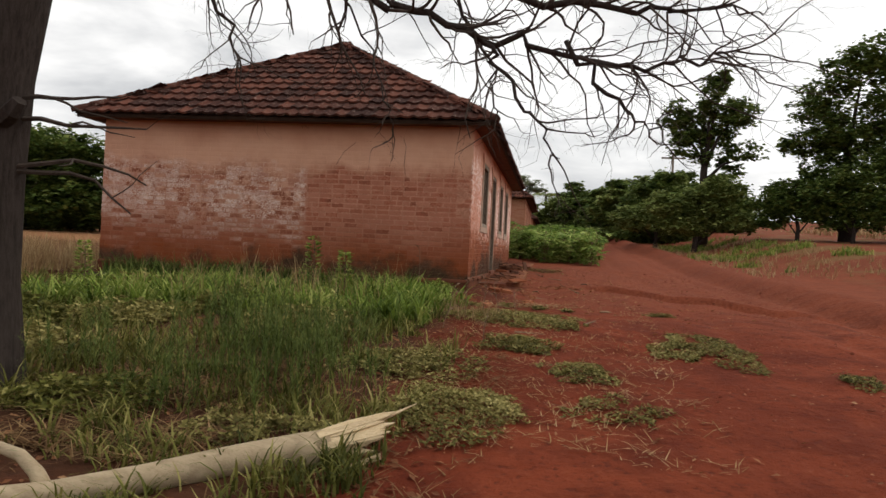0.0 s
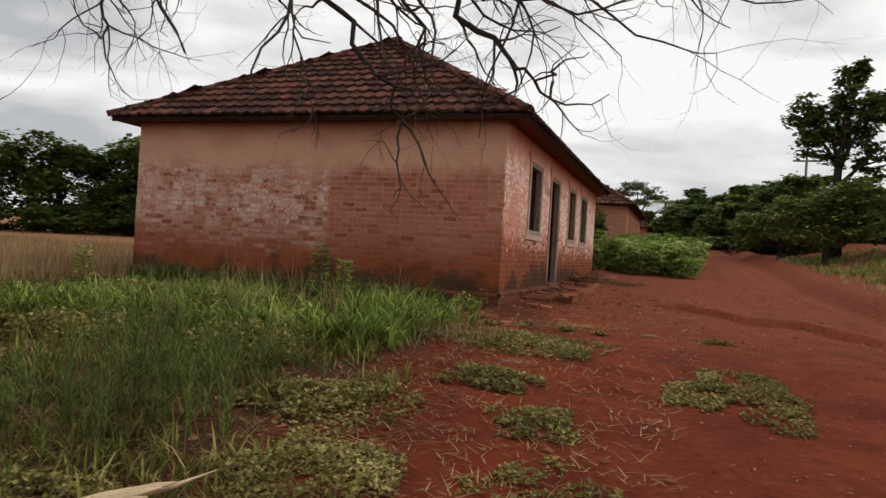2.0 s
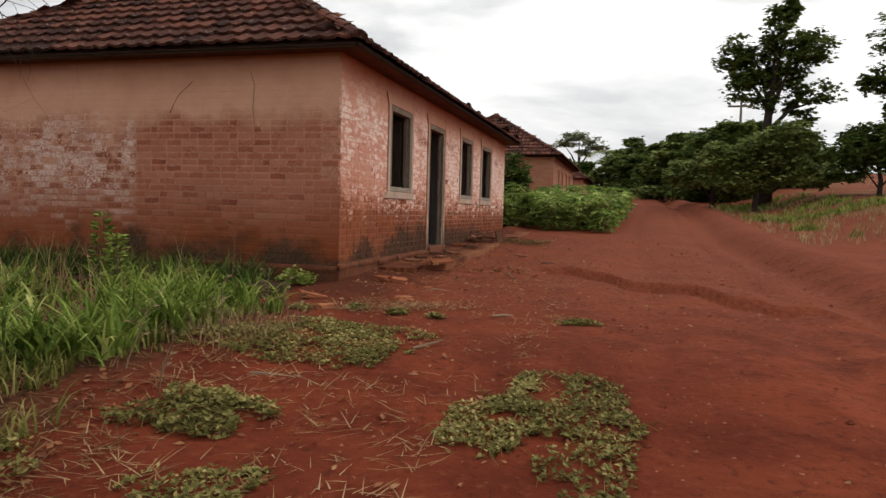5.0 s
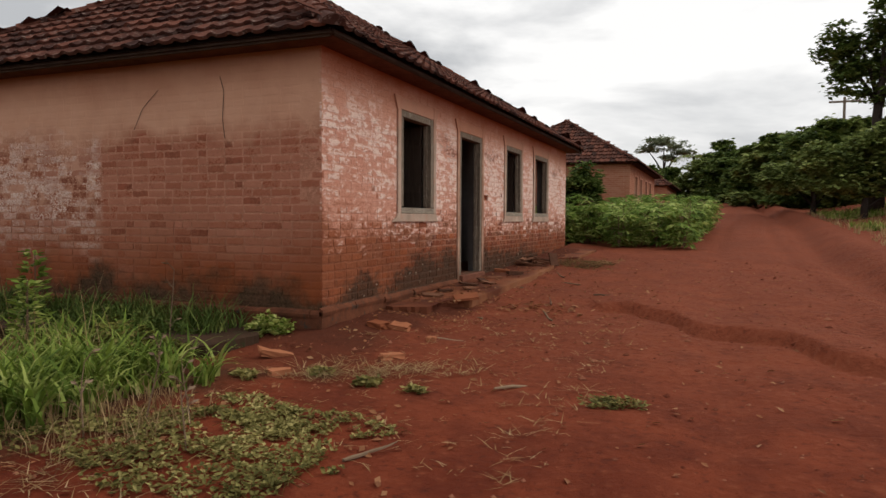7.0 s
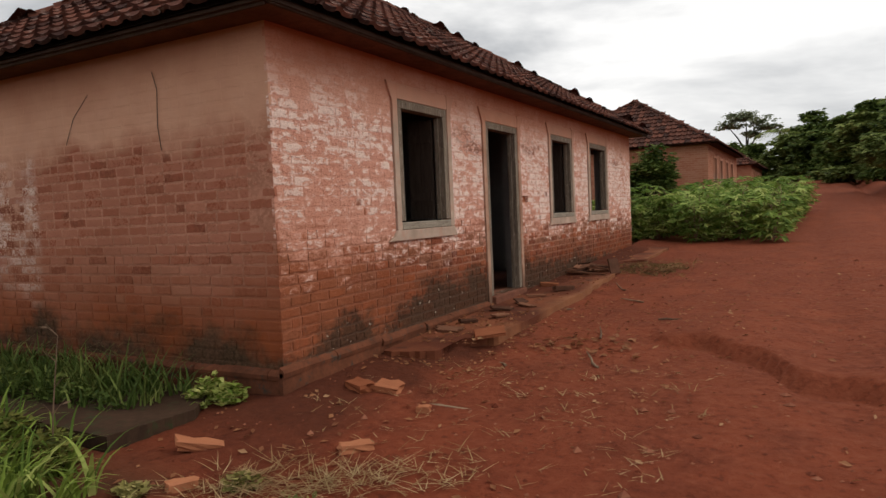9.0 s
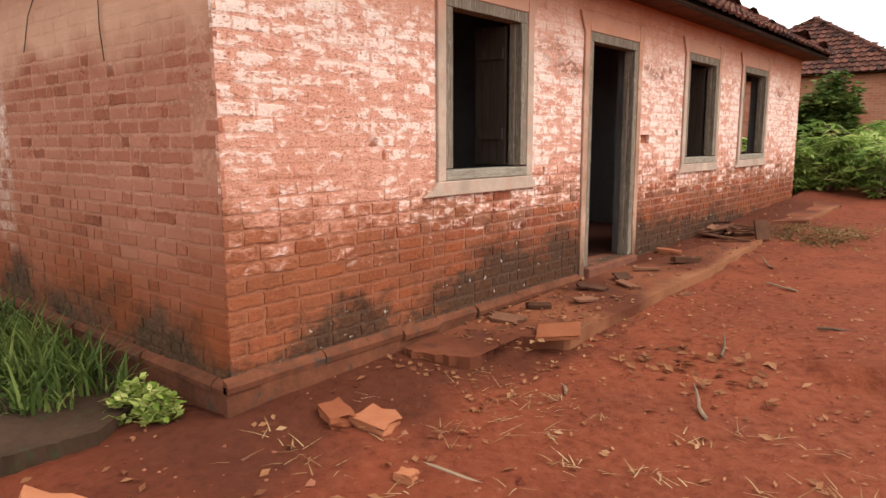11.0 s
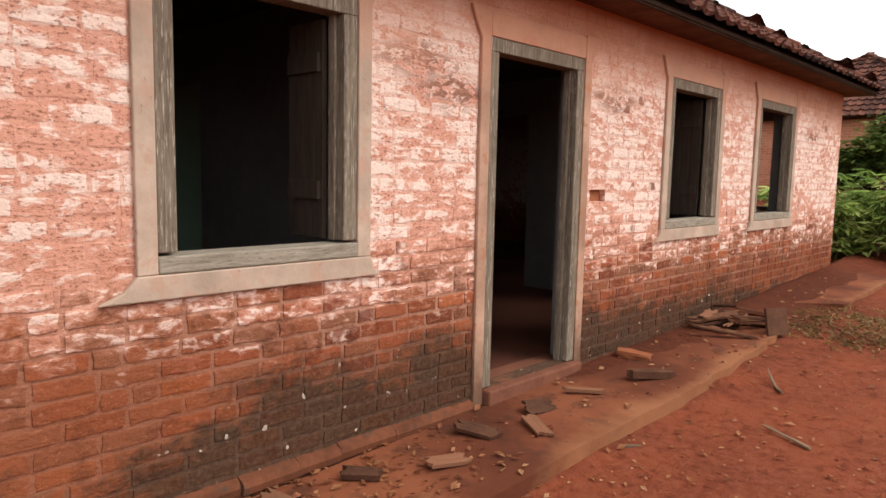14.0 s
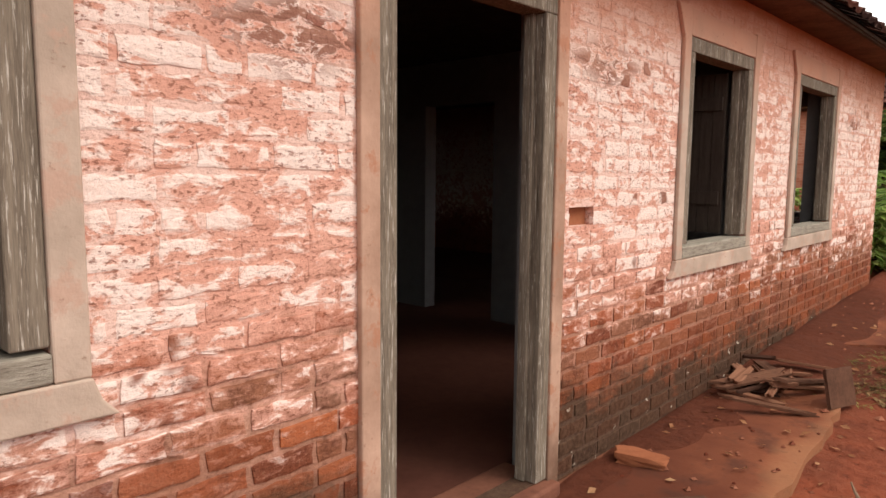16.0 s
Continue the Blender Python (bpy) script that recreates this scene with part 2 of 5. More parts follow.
def earth_material():
    k = Mat("red_earth")
    big, mid, fine, grit = k.noise(0.35, 4), k.noise(2.0, 5), k.noise(14, 6, 0.62), k.noise(95, 4, 0.7)
    col = k.mix(k.step(big, 0.35, 0.65), (0.128, 0.0245, 0.0105), (0.205, 0.044, 0.018))
    col = k.mix(k.step(mid, 0.42, 0.66), col, (0.105, 0.020, 0.009))
    col = k.mix(k.step(fine, 0.56, 0.74, 0, 0.6), col, (0.225, 0.064, 0.030))
    col = k.mix(k.step(fine, 0.44, 0.33, 0, 0.8), col, (0.075, 0.017, 0.009))
    col = k.mix(k.step(grit, 0.68, 0.76, 0, 0.5), col, (0.30, 0.13, 0.08))
    x, y, z = k.xyz()
    # dry stubble on the field, green cover past the road's edge
    f = k.math("ADD", x, k.math("MULTIPLY", k.math("SUBTRACT", mid, 0.5), 2.0))
    field = k.math("MULTIPLY", k.step(f, -9.2, -10.2), k.step(y, 8.5, 11.0))
    col = k.mix(field, col, k.mix(fine, (0.28, 0.15, 0.07), (0.38, 0.24, 0.12)))
    bank = k.math("MULTIPLY", k.step(f, 8.6, 10.5), k.step(k.noise(0.5, 4), 0.50, 0.60))
    col = k.mix(k.math("MULTIPLY", bank, 0.8), col, k.mix(fine, (0.07, 0.10, 0.03), (0.16, 0.15, 0.06)))
    col = k.mix(k.math("MULTIPLY", k.step(y, 8.5, 13.0), k.step(fine, 0.35, 0.6, 0.25, 0.65)), col, (0.215, 0.066, 0.034))
    # dark rotting litter under the weeds of the verge
    verge = k.math("MULTIPLY", k.step(k.math("ADD", x, k.math("MULTIPLY", k.math("SUBTRACT", mid, 0.5), 1.6)), -0.8, -1.3), k.math("MULTIPLY", k.step(k.math("ADD", y, k.math("MULTIPLY", big, 2.0)), 2.6, 4.2), k.step(y, 10.6, 10.0)))
    verge = k.math("MULTIPLY", verge, k.step(k.math("ADD", x, k.math("MULTIPLY", big, 3.0)), -7.5, -5.5))
    col = k.mix(k.math("MULTIPLY", verge, 0.85), col, k.mix(fine, (0.030, 0.018, 0.010), (0.095, 0.045, 0.024)))
    # darker soil along the house front and round its corner
    dark_soil = k.math("ADD", k.math("MAXIMUM", k.step(k.math("ABSOLUTE", k.math("ADD", x, 1.2)), 1.05, 0.35), k.step(x, -0.9, -1.4)), k.math("MULTIPLY", k.math("SUBTRACT", mid, 0.5), 1.2))
    dark_soil = k.math("MULTIPLY", k.step(dark_soil, 0.35, 0.8), k.math("MULTIPLY", k.step(y, 10.2, 11.2), k.step(y, 24.0, 22.0)))
    col = k.mix(k.math("MULTIPLY", dark_soil, 0.75), col, k.mix(fine, (0.045, 0.016, 0.010), (0.085, 0.026, 0.013)))
    h = k.math("ADD", k.math("MULTIPLY", mid, 1.2), k.math("ADD", k.math("MULTIPLY", fine, 0.6), k.math("MULTIPLY", grit, 0.15)))
    return k.finish(col, 0.95, h, 1.0, 0.045)


def plain_material(name, a, b, scale=6, rough=0.9, bump=0.4, source="", stretch=None, speck=None, dist=0.006):
    """Two tones by noise at two scales, with grain and an optional third tone in specks."""
    k = Mat(name)
    n1, n2 = k.noise(scale, 5, 0.6, stretch=stretch), k.noise(scale * 7, 5, 0.65, stretch=stretch)
    f = k.math("ADD", k.math("MULTIPLY", n1, 0.6), k.math("MULTIPLY", n2, 0.4))
    if source:
        f = k.math("ADD", k.math("MULTIPLY", f, 0.5), k.math("MULTIPLY", k.rand(source), 0.5))
    col = k.mix(k.step(f, 0.3, 0.7), a, b)
    if speck:
        col = k.mix(k.step(k.noise(scale * 3.1, 6, 0.7, stretch=stretch), 0.56, 0.66), col, speck)
    return k.finish(col, rough, f, bump, dist)


def leaf_material(name, a, b, c=None, rough=0.6):
    """Foliage: colour differs leaf by leaf, with some light passing through."""
    k = Mat(name)
    r = k.rand("island")
    f = k.math("ADD", k.math("MULTIPLY", r, 0.6), k.math("MULTIPLY", k.step(k.noise(1.3, 3), 0.3, 0.7), 0.4))
    col = k.ramp(f, (0.15, a), (0.6, b), (0.92, c or b))
    k.finish(col, rough)
    t = k.n.new("ShaderNodeBsdfTranslucent")
    k.put(t.inputs[0], col)
    mx = k.n.new("ShaderNodeMixShader")
    mx.inputs[0].default_value = 0.28
    k.l.new(k.b.outputs[0], mx.inputs[1]), k.l.new(t.outputs[0], mx.inputs[2])
    k.l.new(mx.outputs[0], k.n["Material Output"].inputs[0])
    return k.m


def far_wall_material():
    k = Mat("far_brickwork")
    x, y, z = k.xyz()
    mid, fine = k.noise(1.6, 5), k.noise(14, 5)
    cb = k.n.new("ShaderNodeCombineXYZ")
    k.put(cb.inputs[0], k.math("ADD", x, y)), k.put(cb.inputs[1], z)
    t = k.n.new("ShaderNodeTexBrick")
    k.l.new(cb.outputs[0], t.inputs["Vector"])
    t.inputs["Scale"].default_value = 1.0
    t.inputs["Brick Width"].default_value, t.inputs["Row Height"].default_value, t.inputs["Mortar Size"].default_value = 0.24, 0.085, 0.009
    t.inputs["Color1"].default_value, t.inputs["Color2"].default_value, t.inputs["Mortar"].default_value = (0.32, 0.11, 0.06, 1), (0.42, 0.20, 0.13, 1), (0.44, 0.24, 0.17, 1)
    col = k.mix(k.step(mid, 0.35, 0.7, 0.1, 0.6), t.outputs[0], (0.40, 0.17, 0.10))
    col = k.mix(k.step(k.math("ADD", z, k.math("MULTIPLY", mid, 0.6)), 2.7, 2.1, 0, 0.7), col, (0.30, 0.09, 0.04))
    return k.finish(col, 0.93, k.math("ADD", t.outputs[1], fine), 0.4, 0.01)


M_WALL_PIECE = front_material("limewashed_brick", "object")
M_WALL = front_material("limewashed_brickwork", "island")
M_END_PIECE = end_material("worn_end_brick", "object")
M_END = end_material("worn_end_brickwork", "island")
M_MORTAR = front_material("limewashed_mortar", None)
M_END_MORTAR = end_material("worn_end_mortar", None)
M_EARTH = earth_material()
M_TILE = plain_material("clay_roof_tile", (0.034, 0.015, 0.012), (0.13, 0.048, 0.032), 5, 0.9, 0.6, "object", speck=(0.20, 0.14, 0.115))
M_TILES = plain_material("clay_roof_tiles", (0.034, 0.015, 0.012), (0.13, 0.048, 0.032), 5, 0.9, 0.6, "island", speck=(0.20, 0.14, 0.115))
M_WOOD = plain_material("weathered_grey_wood", (0.065, 0.047, 0.034), (0.28, 0.222, 0.165), 8, 0.85, 1.0, stretch=(7, 7, 0.4), speck=(0.50, 0.44, 0.37))
M_SILLWOOD = plain_material("weathered_sill_wood", (0.15, 0.12, 0.09), (0.40, 0.35, 0.28), 9, 0.85, 0.9, stretch=(6, 0.7, 6), speck=(0.12, 0.09, 0.07))
M_DARKWOOD = plain_material("dark_eave_wood", (0.03, 0.019, 0.014), (0.08, 0.05, 0.036), 6, 0.9, 0.6)
M_SOFFIT = plain_material("dusty_soffit_board", (0.06, 0.026, 0.016), (0.17, 0.07, 0.04), 5, 0.9, 0.5)
M_SHUTTER = plain_material("dark_shutter_wood", (0.03, 0.02, 0.016), (0.07, 0.05, 0.038), 7, 0.8, 0.6, stretch=(5, 5, 0.6))
def trim_material(name, a, b, stain):
    """Painted plaster with pink remains, hairline wear and red dust washed over its upper part."""
    k = Mat(name)
    x, y, z = k.xyz()
    mid, fine, worn = k.noise(3.0, 5, 0.6), k.noise(30, 5, 0.65), k.noise(7, 6, 0.7)
    col = k.mix(k.step(mid, 0.35, 0.65), a, b)
    col = k.mix(k.step(worn, 0.53, 0.60, 0.0, 0.7), col, stain)
    h = k.math("ADD", z, k.math("MULTIPLY", k.math("SUBTRACT", mid, 0.5), 0.5))
    col = k.mix(k.step(h, 2.9, 3.45, 0.0, 0.8), col, (0.50, 0.225, 0.14))
    col = k.mix(k.step(h, 1.5, 1.15, 0.0, 0.8), col, (0.10, 0.05, 0.03))
    col = k.mix(k.step(fine, 0.64, 0.70, 0.0, 0.6), col, (0.22, 0.12, 0.08))
    return k.finish(col, 0.92, k.math("ADD", fine, worn), 0.6, 0.006)


def path_material():
    """Red dusty cement with ochre sand along its worn outer edge and damp blotches."""
    k = Mat("dusty_cement_path")
    x, y, z = k.xyz()
    big, mid, fine = k.noise(1.1, 4), k.noise(4.5, 5), k.noise(30, 6, 0.65)
    col = k.mix(k.step(big, 0.4, 0.62), (0.105, 0.032, 0.017), (0.205, 0.068, 0.033))
    col = k.mix(k.step(mid, 0.52, 0.66, 0, 0.7), col, (0.065, 0.026, 0.017))
    sand = k.step(k.math("ADD", x, k.math("ADD", k.math("MULTIPLY", k.math("SUBTRACT", big, 0.5), 0.9), k.math("MULTIPLY", k.math("SUBTRACT", mid, 0.5), 0.25))), -0.62, -0.42)
    col = k.mix(k.math("MULTIPLY", sand, 0.75), col, k.mix(fine, (0.22, 0.085, 0.04), (0.32, 0.15, 0.075)))
    col = k.mix(k.step(fine, 0.60, 0.70, 0, 0.5), col, (0.05, 0.022, 0.014))
    return k.finish(col, 0.85, k.math("ADD", fine, mid), 0.6, 0.006)


M_TRIM = trim_material("painted_plaster_trim", (0.34, 0.255, 0.195), (0.50, 0.37, 0.29), (0.44, 0.27, 0.20))
M_STAINTRIM = trim_material("stained_door_trim", (0.30, 0.175, 0.12), (0.48, 0.30, 0.215), (0.36, 0.15, 0.085))
M_CEMENT = path_material()
M_STEP = plain_material("worn_red_cement_step", (0.11, 0.04, 0.026), (0.22, 0.09, 0.055), 5, 0.75, 0.3)
M_PLINTH = plain_material("stained_plinth", (0.065, 0.026, 0.015), (0.19, 0.066, 0.034), 3, 0.95, 0.7, speck=(0.055, 0.045, 0.035))
M_APRON = plain_material("mossy_dark_cement", (0.022, 0.015, 0.010), (0.075, 0.040, 0.024), 2.5, 0.95, 0.7, speck=(0.04, 0.045, 0.02))
M_INNER = plain_material("dim_interior_plaster", (0.14, 0.13, 0.125), (0.21, 0.195, 0.185), 1.5, 0.9, 0.2)
M_INNER_GREEN = plain_material("green_interior_plaster", (0.10, 0.165, 0.12), (0.15, 0.215, 0.16), 1.5, 0.9, 0.2)
M_FLOOR = plain_material("red_cement_floor", (0.07, 0.024, 0.016), (0.12, 0.045, 0.03), 2, 0.7, 0.2)
M_BARK = plain_material("dark_bark", (0.018, 0.013, 0.011), (0.07, 0.055, 0.047), 9, 0.95, 1.0, stretch=(4, 4, 0.8), dist=0.02)
M_TWIG = plain_material("dark_twig_bark", (0.03, 0.022, 0.018), (0.085, 0.065, 0.052), 14, 0.9, 0.4)
M_LOG = plain_material("pale_smooth_bark", (0.24, 0.175, 0.105), (0.46, 0.36, 0.235), 5, 0.85, 0.4, stretch=(0.8, 5, 5), speck=(0.24, 0.22, 0.12))
M_SPLIT = plain_material("fresh_split_wood", (0.50, 0.36, 0.20), (0.72, 0.58, 0.38), 9, 0.85, 0.8, stretch=(0.6, 9, 9))
M_BRICKBIT = plain_material("broken_brick", (0.22, 0.07, 0.032), (0.38, 0.15, 0.075), 9, 0.95, 0.6, "object")
M_STICK = plain_material("dry_stick", (0.10, 0.06, 0.04), (0.25, 0.17, 0.11), 12, 0.9, 0.6, "object")
M_PLANKBIT = plain_material("rotten_board", (0.055, 0.025, 0.016), (0.21, 0.095, 0.055), 7, 0.95, 0.8, "object")
M_PEBBLE = plain_material("pebbles", (0.12, 0.03, 0.016), (0.30, 0.12, 0.07), 12, 0.95, 0.4, "island")
M_DRYLEAF = leaf_material("dry_leaf", (0.17, 0.065, 0.032), (0.30, 0.13, 0.06), (0.42, 0.25, 0.13))
M_GRASS = leaf_material("green_grass", (0.06, 0.10, 0.016), (0.20, 0.27, 0.045), (0.50, 0.50, 0.17))
M_WEED = leaf_material("feathery_weed", (0.045, 0.052, 0.012), (0.155, 0.15, 0.033), (0.38, 0.33, 0.12))
M_FEATHER = leaf_material("soft_feathery_leaf", (0.05, 0.075, 0.018), (0.12, 0.155, 0.036), (0.25, 0.27, 0.075))
M_CREEP = leaf_material("creeping_weed", (0.075, 0.070, 0.020), (0.225, 0.195, 0.06), (0.52, 0.44, 0.18))
M_STRAW = leaf_material("dry_straw", (0.22, 0.13, 0.06), (0.38, 0.26, 0.13), (0.52, 0.40, 0.23), 0.8)
M_DEADGRASS = leaf_material("rotting_grass", (0.10, 0.055, 0.026), (0.24, 0.14, 0.065), (0.42, 0.28, 0.14), 0.85)
M_CASSAVA = leaf_material("cassava_leaf", (0.075, 0.13, 0.024), (0.21, 0.30, 0.06), (0.56, 0.60, 0.21))
M_TREELEAF = leaf_material("tree_leaf", (0.035, 0.058, 0.014), (0.10, 0.145, 0.032), (0.24, 0.27, 0.075))
M_BUSHLEAF = leaf_material("bush_leaf", (0.075, 0.10, 0.028), (0.18, 0.225, 0.06), (0.38, 0.41, 0.14))
M_PALELEAF = leaf_material("pale_tree_leaf", (0.14, 0.17, 0.10), (0.25, 0.28, 0.17), (0.36, 0.38, 0.24))
M_FARWALL = far_wall_material()


# ---------- mesh tools ----------
class Geo:
    """Vertices and faces that become one mesh."""
    def __init__(self):
        self.v, self.f = [], []

    def add(self, verts, faces):
        o = len(self.v)
        self.v.extend(verts)
        self.f.extend([tuple(i + o for i in f) for f in faces])
        return self

    def box(self, x0, x1, y0, y1, z0, z1):
        return self.add([(x, y, z) for z in (z0, z1) for y in (y0, y1) for x in (x0, x1)],
                        [(0, 2, 3, 1), (4, 5, 7, 6), (0, 1, 5, 4), (2, 6, 7, 3), (0, 4, 6, 2), (1, 3, 7, 5)])

    def prism(self, pts, axis, a, b):
        """A polygon given in two coordinates, drawn out along the third (axis 0, 1 or 2) from a to b."""
        def full(p, d):
            q = list(p)
            q.insert(axis, d)
            return tuple(q)
        n = len(pts)
        return self.add([full(p, a) for p in pts] + [full(p, b) for p in pts],
                        [tuple(range(n)), tuple(range(2 * n - 1, n - 1, -1))] + [(i, i + n, (i + 1) % n + n, (i + 1) % n) for i in range(n)])

    def tube(self, pts, radii, n=6, rough=0.0):
        pts = [Vector(p) for p in pts]
        verts, faces = [], []
        side = Vector((0.31, 0.83, 0.46))
        for i, p in enumerate(pts):
            d = (pts[min(i + 1, len(pts) - 1)] - pts[max(i - 1, 0)]).normalized()
            side = (side - d * side.dot(d)).normalized()
            up = d.cross(side)
            for j in range(n):
                a = 2 * math.pi * j / n
                r = radii[i] * (1 + rough * random.uniform(-1, 1))
                verts.append(tuple(p + side * math.cos(a) * r + up * math.sin(a) * r))
        for i in range(len(pts) - 1):
            for j in range(n):
                faces.append((i * n + j, i * n + (j + 1) % n, (i + 1) * n + (j + 1) % n, (i + 1) * n + j))
        faces += [tuple(range(n - 1, -1, -1)), tuple((len(pts) - 1) * n + j for j in range(n))]
        return self.add(verts, faces)

    def blade(self, p, head, length, width, droop, tilt=0.3, seg=3):
        """A bent, tapering blade of grass from the root p."""
        c, s = math.cos(head), math.sin(head)
        verts, out, up = [], 0.0, 0.0
        a = tilt
        for i in range(seg + 1):
            w = width * (1 - (i / seg) ** 1.6) * 0.5 + 0.0004
            verts += [(p[0] + out * c - s * w, p[1] + out * s + c * w, p[2] + up), (p[0] + out * c + s * w, p[1] + out * s - c * w, p[2] + up)]
            out += math.sin(a) * length / seg
            up += math.cos(a) * length / seg
            a += droop / seg
        return self.add(verts, [(2 * i, 2 * i + 1, 2 * i + 3, 2 * i + 2) for i in range(seg)])

    def leaf(self, p, d, length, width, roll=0.0):
        """A pointed leaf, folded a little along its midrib."""
        d = Vector(d).normalized()
        s = d.cross(Vector((math.sin(roll) * 0.6, math.cos(roll) * 0.6, 1))).normalized()
        nrm = s.cross(d)
        p = Vector(p)
        m = p + d * length * 0.45
        return self.add([tuple(p), tuple(m + s * width / 2 + nrm * width * 0.15), tuple(p + d * length), tuple(m - s * width / 2 + nrm * width * 0.15), tuple(m)],
                        [(0, 4, 1), (1, 4, 2), (0, 3, 4), (3, 2, 4)])

    def mesh(self, name, material, smooth=False):
        me = bpy.data.meshes.new(name)
        me.from_pydata(self.v, [], self.f)
        me.materials.append(material)
        if smooth:
            me.shade_smooth()
        return me


def thing(name, at, label, category, group="", kind=""):
    ob = new(name)
    ob.empty_display_size = 0.2
    ob.location = at
    return tagged(ob, label, category, group, kind)


def part(name, geo, material, parent, label="", bevel=0.0, smooth=False):
    """Links geo, drawn in world places, as one mesh under a thing or under a part."""
    ob = new(name, geo.mesh(name, material, smooth))
    ob.parent = parent
    if parent.parent is None and parent.type == "EMPTY":
        ob.matrix_parent_inverse = Matrix.Translation(-parent.location)
    if bevel:
        mod = ob.modifiers.new("bevel", "BEVEL")
        mod.width, mod.segments, mod.limit_method = bevel, 2, "ANGLE"
    return tagged(ob, label)


def solo(name, geo, material, label, category, group="", kind="", bevel=0.0, smooth=False):
    """One mesh that is a thing by itself, with its origin at its foot."""
    a = np.array(geo.v)
    c = Vector((*a[:, :2].mean(0), a[:, 2].min()))
    geo.v = [tuple(Vector(p) - c) for p in geo.v]
    ob = new(name, geo.mesh(name, material, smooth))
    ob.location = c
    if bevel:
        mod = ob.modifiers.new("bevel", "BEVEL")
        mod.width, mod.segments, mod.limit_method = bevel, 2, "ANGLE"
    return tagged(ob, label, category, group, kind)


PROFILE_Y = [-60, 0, 5, 8.5, 12, 14.4, 18, 23, 36, 60, 100, 400]
PROFILE_Z = [-1.5, 0, 0.40, 0.65, 0.76, 0.88, 1.0, 1.2, 1.78, 3.2, 5.6, 12]


def ramp01(v, a, b):
    t = min(1.0, max(0.0, (v - a) / (b - a)))
    return t * t * (3 - 2 * t)


def gz(x, y):
    """Height of the ground."""
    z = float(np.interp(y, PROFILE_Y, PROFILE_Z))
    near = 1 - ramp01(max(abs(x), abs(y - 10)), 22, 40)
    z += 0.028 * noise.noise((x * 0.9, y * 0.9, 0)) * near + 0.012 * noise.noise((x * 3.1, y * 3.1, 4)) * near
    z += 0.20 * math.exp(-((x - 5.6 - 0.25 * math.sin(y * 0.21)) / 0.55) ** 2) * ramp01(y, 6, 11) * (1 - ramp01(y, 60, 80))
    z -= 0.14 * math.exp(-((x - 4.7 - 0.25 * math.sin(y * 0.21)) / 0.35) ** 2) * ramp01(y, 6, 11)
    z += (1.0 * ramp01(x, 7.5, 12.5) + 1.6 * ramp01(x, 14, 40)) * ramp01(y, 14, 30)
    for rx, dep in ((2.2, 0.035), (3.6, 0.05)):
        z -= dep * math.exp(-((x - rx - 0.02 * (y - 10) - 0.2 * math.sin(y * 0.17)) / 0.22) ** 2) * ramp01(y, 5, 9)
    line = y - (15.35 - 0.88 * x + 0.16 * math.sin(x * 5.0) + 0.08 * math.sin(x * 11.0))
    z += (0.085 * ramp01(line, -0.06, 0.05) * (1 - ramp01(line, 0.05, 1.8)) - 0.04 * math.exp(-((line + 0.12) / 0.12) ** 2)) * ramp01(x, 0.6, 1.3) * (1 - ramp01(x, 3.5, 5))
    z += 0.05 * math.exp(-((x + 1.1) ** 2 + (y - 11.4) ** 2) / 0.9)
    z -= 1.5 * ramp01(y, 46, 58) * (1 - ramp01(x, -0.5, 2.0))
    z += 0.10 * math.exp(-((x + 2.4) ** 2 + (y - 8.6) ** 2) / 4.0)
    z += 0.10 * math.exp(-((min(x, 0) + 1.3) / 0.75) ** 2) * ramp01(y, 10.6, 12.0) * (x > -1.4 or y < 11.6) * (1 - ramp01(y, 24, 27))
    if y > 95:
        z += 0.02 * (y - 95)
    return z


# ---------- ground ----------
def ground_sheet():
    xs = np.concatenate([np.linspace(-900, -60, 8)[:-1], np.linspace(-60, -10, 26)[:-1], np.linspace(-10, 7, 256)[:-1], np.linspace(7, 30, 47)[:-1], np.linspace(30, 900, 14)])
    ys = np.concatenate([np.linspace(-600, -20, 7)[:-1], np.linspace(-20, 1, 22)[:-1], np.linspace(1, 24, 346)[:-1], np.linspace(24, 60, 73)[:-1], np.linspace(60, 130, 36)[:-1], np.linspace(130, 1200, 10)])
    g = Geo()
    g.v = [(float(x), float(y), gz(x, y)) for y in ys for x in xs]
    n = len(xs)
    g.f = [(j * n + i, j * n + i + 1, (j + 1) * n + i + 1, (j + 1) * n + i) for j in range(len(ys) - 1) for i in range(n - 1)]
    ob = new("ground", g.mesh("ground", M_EARTH, True))
    tagged(ob, "bare red earth ground with dirt road, ruts and gullies", "ground", kind="structure")


ground_sheet()

# ---------- the house ----------
HX0, HX1, HY0, HY1 = -8.28, -1.31, 11.57, 22.95
HB, EAVE, RISE, OVER = 0.45, 3.72, 2.37, 0.36
THICK = 0.26
FRONT_OPENINGS = {"w1": (13.34, 14.36, 2.035, 3.31), "door": (15.37, 16.40, 1.12, 3.29), "w2": (17.75, 18.79, 2.03, 3.32), "w3": (19.81, 20.95, 2.03, 3.33)}
END_OPENING = (-2.95, -1.80, 2.03, 3.33)
COURSE, BRICK_L, JOINT = 0.085, 0.236, 0.016
BRICK_GAP = (16.55, 16.77, 2.283, 2.372)   # where one brick has fallen out

house = thing("house", (-4.8, 17.2, 0.9), "abandoned single-storey brick house with peeling pink limewash and clay tile roof", "house")


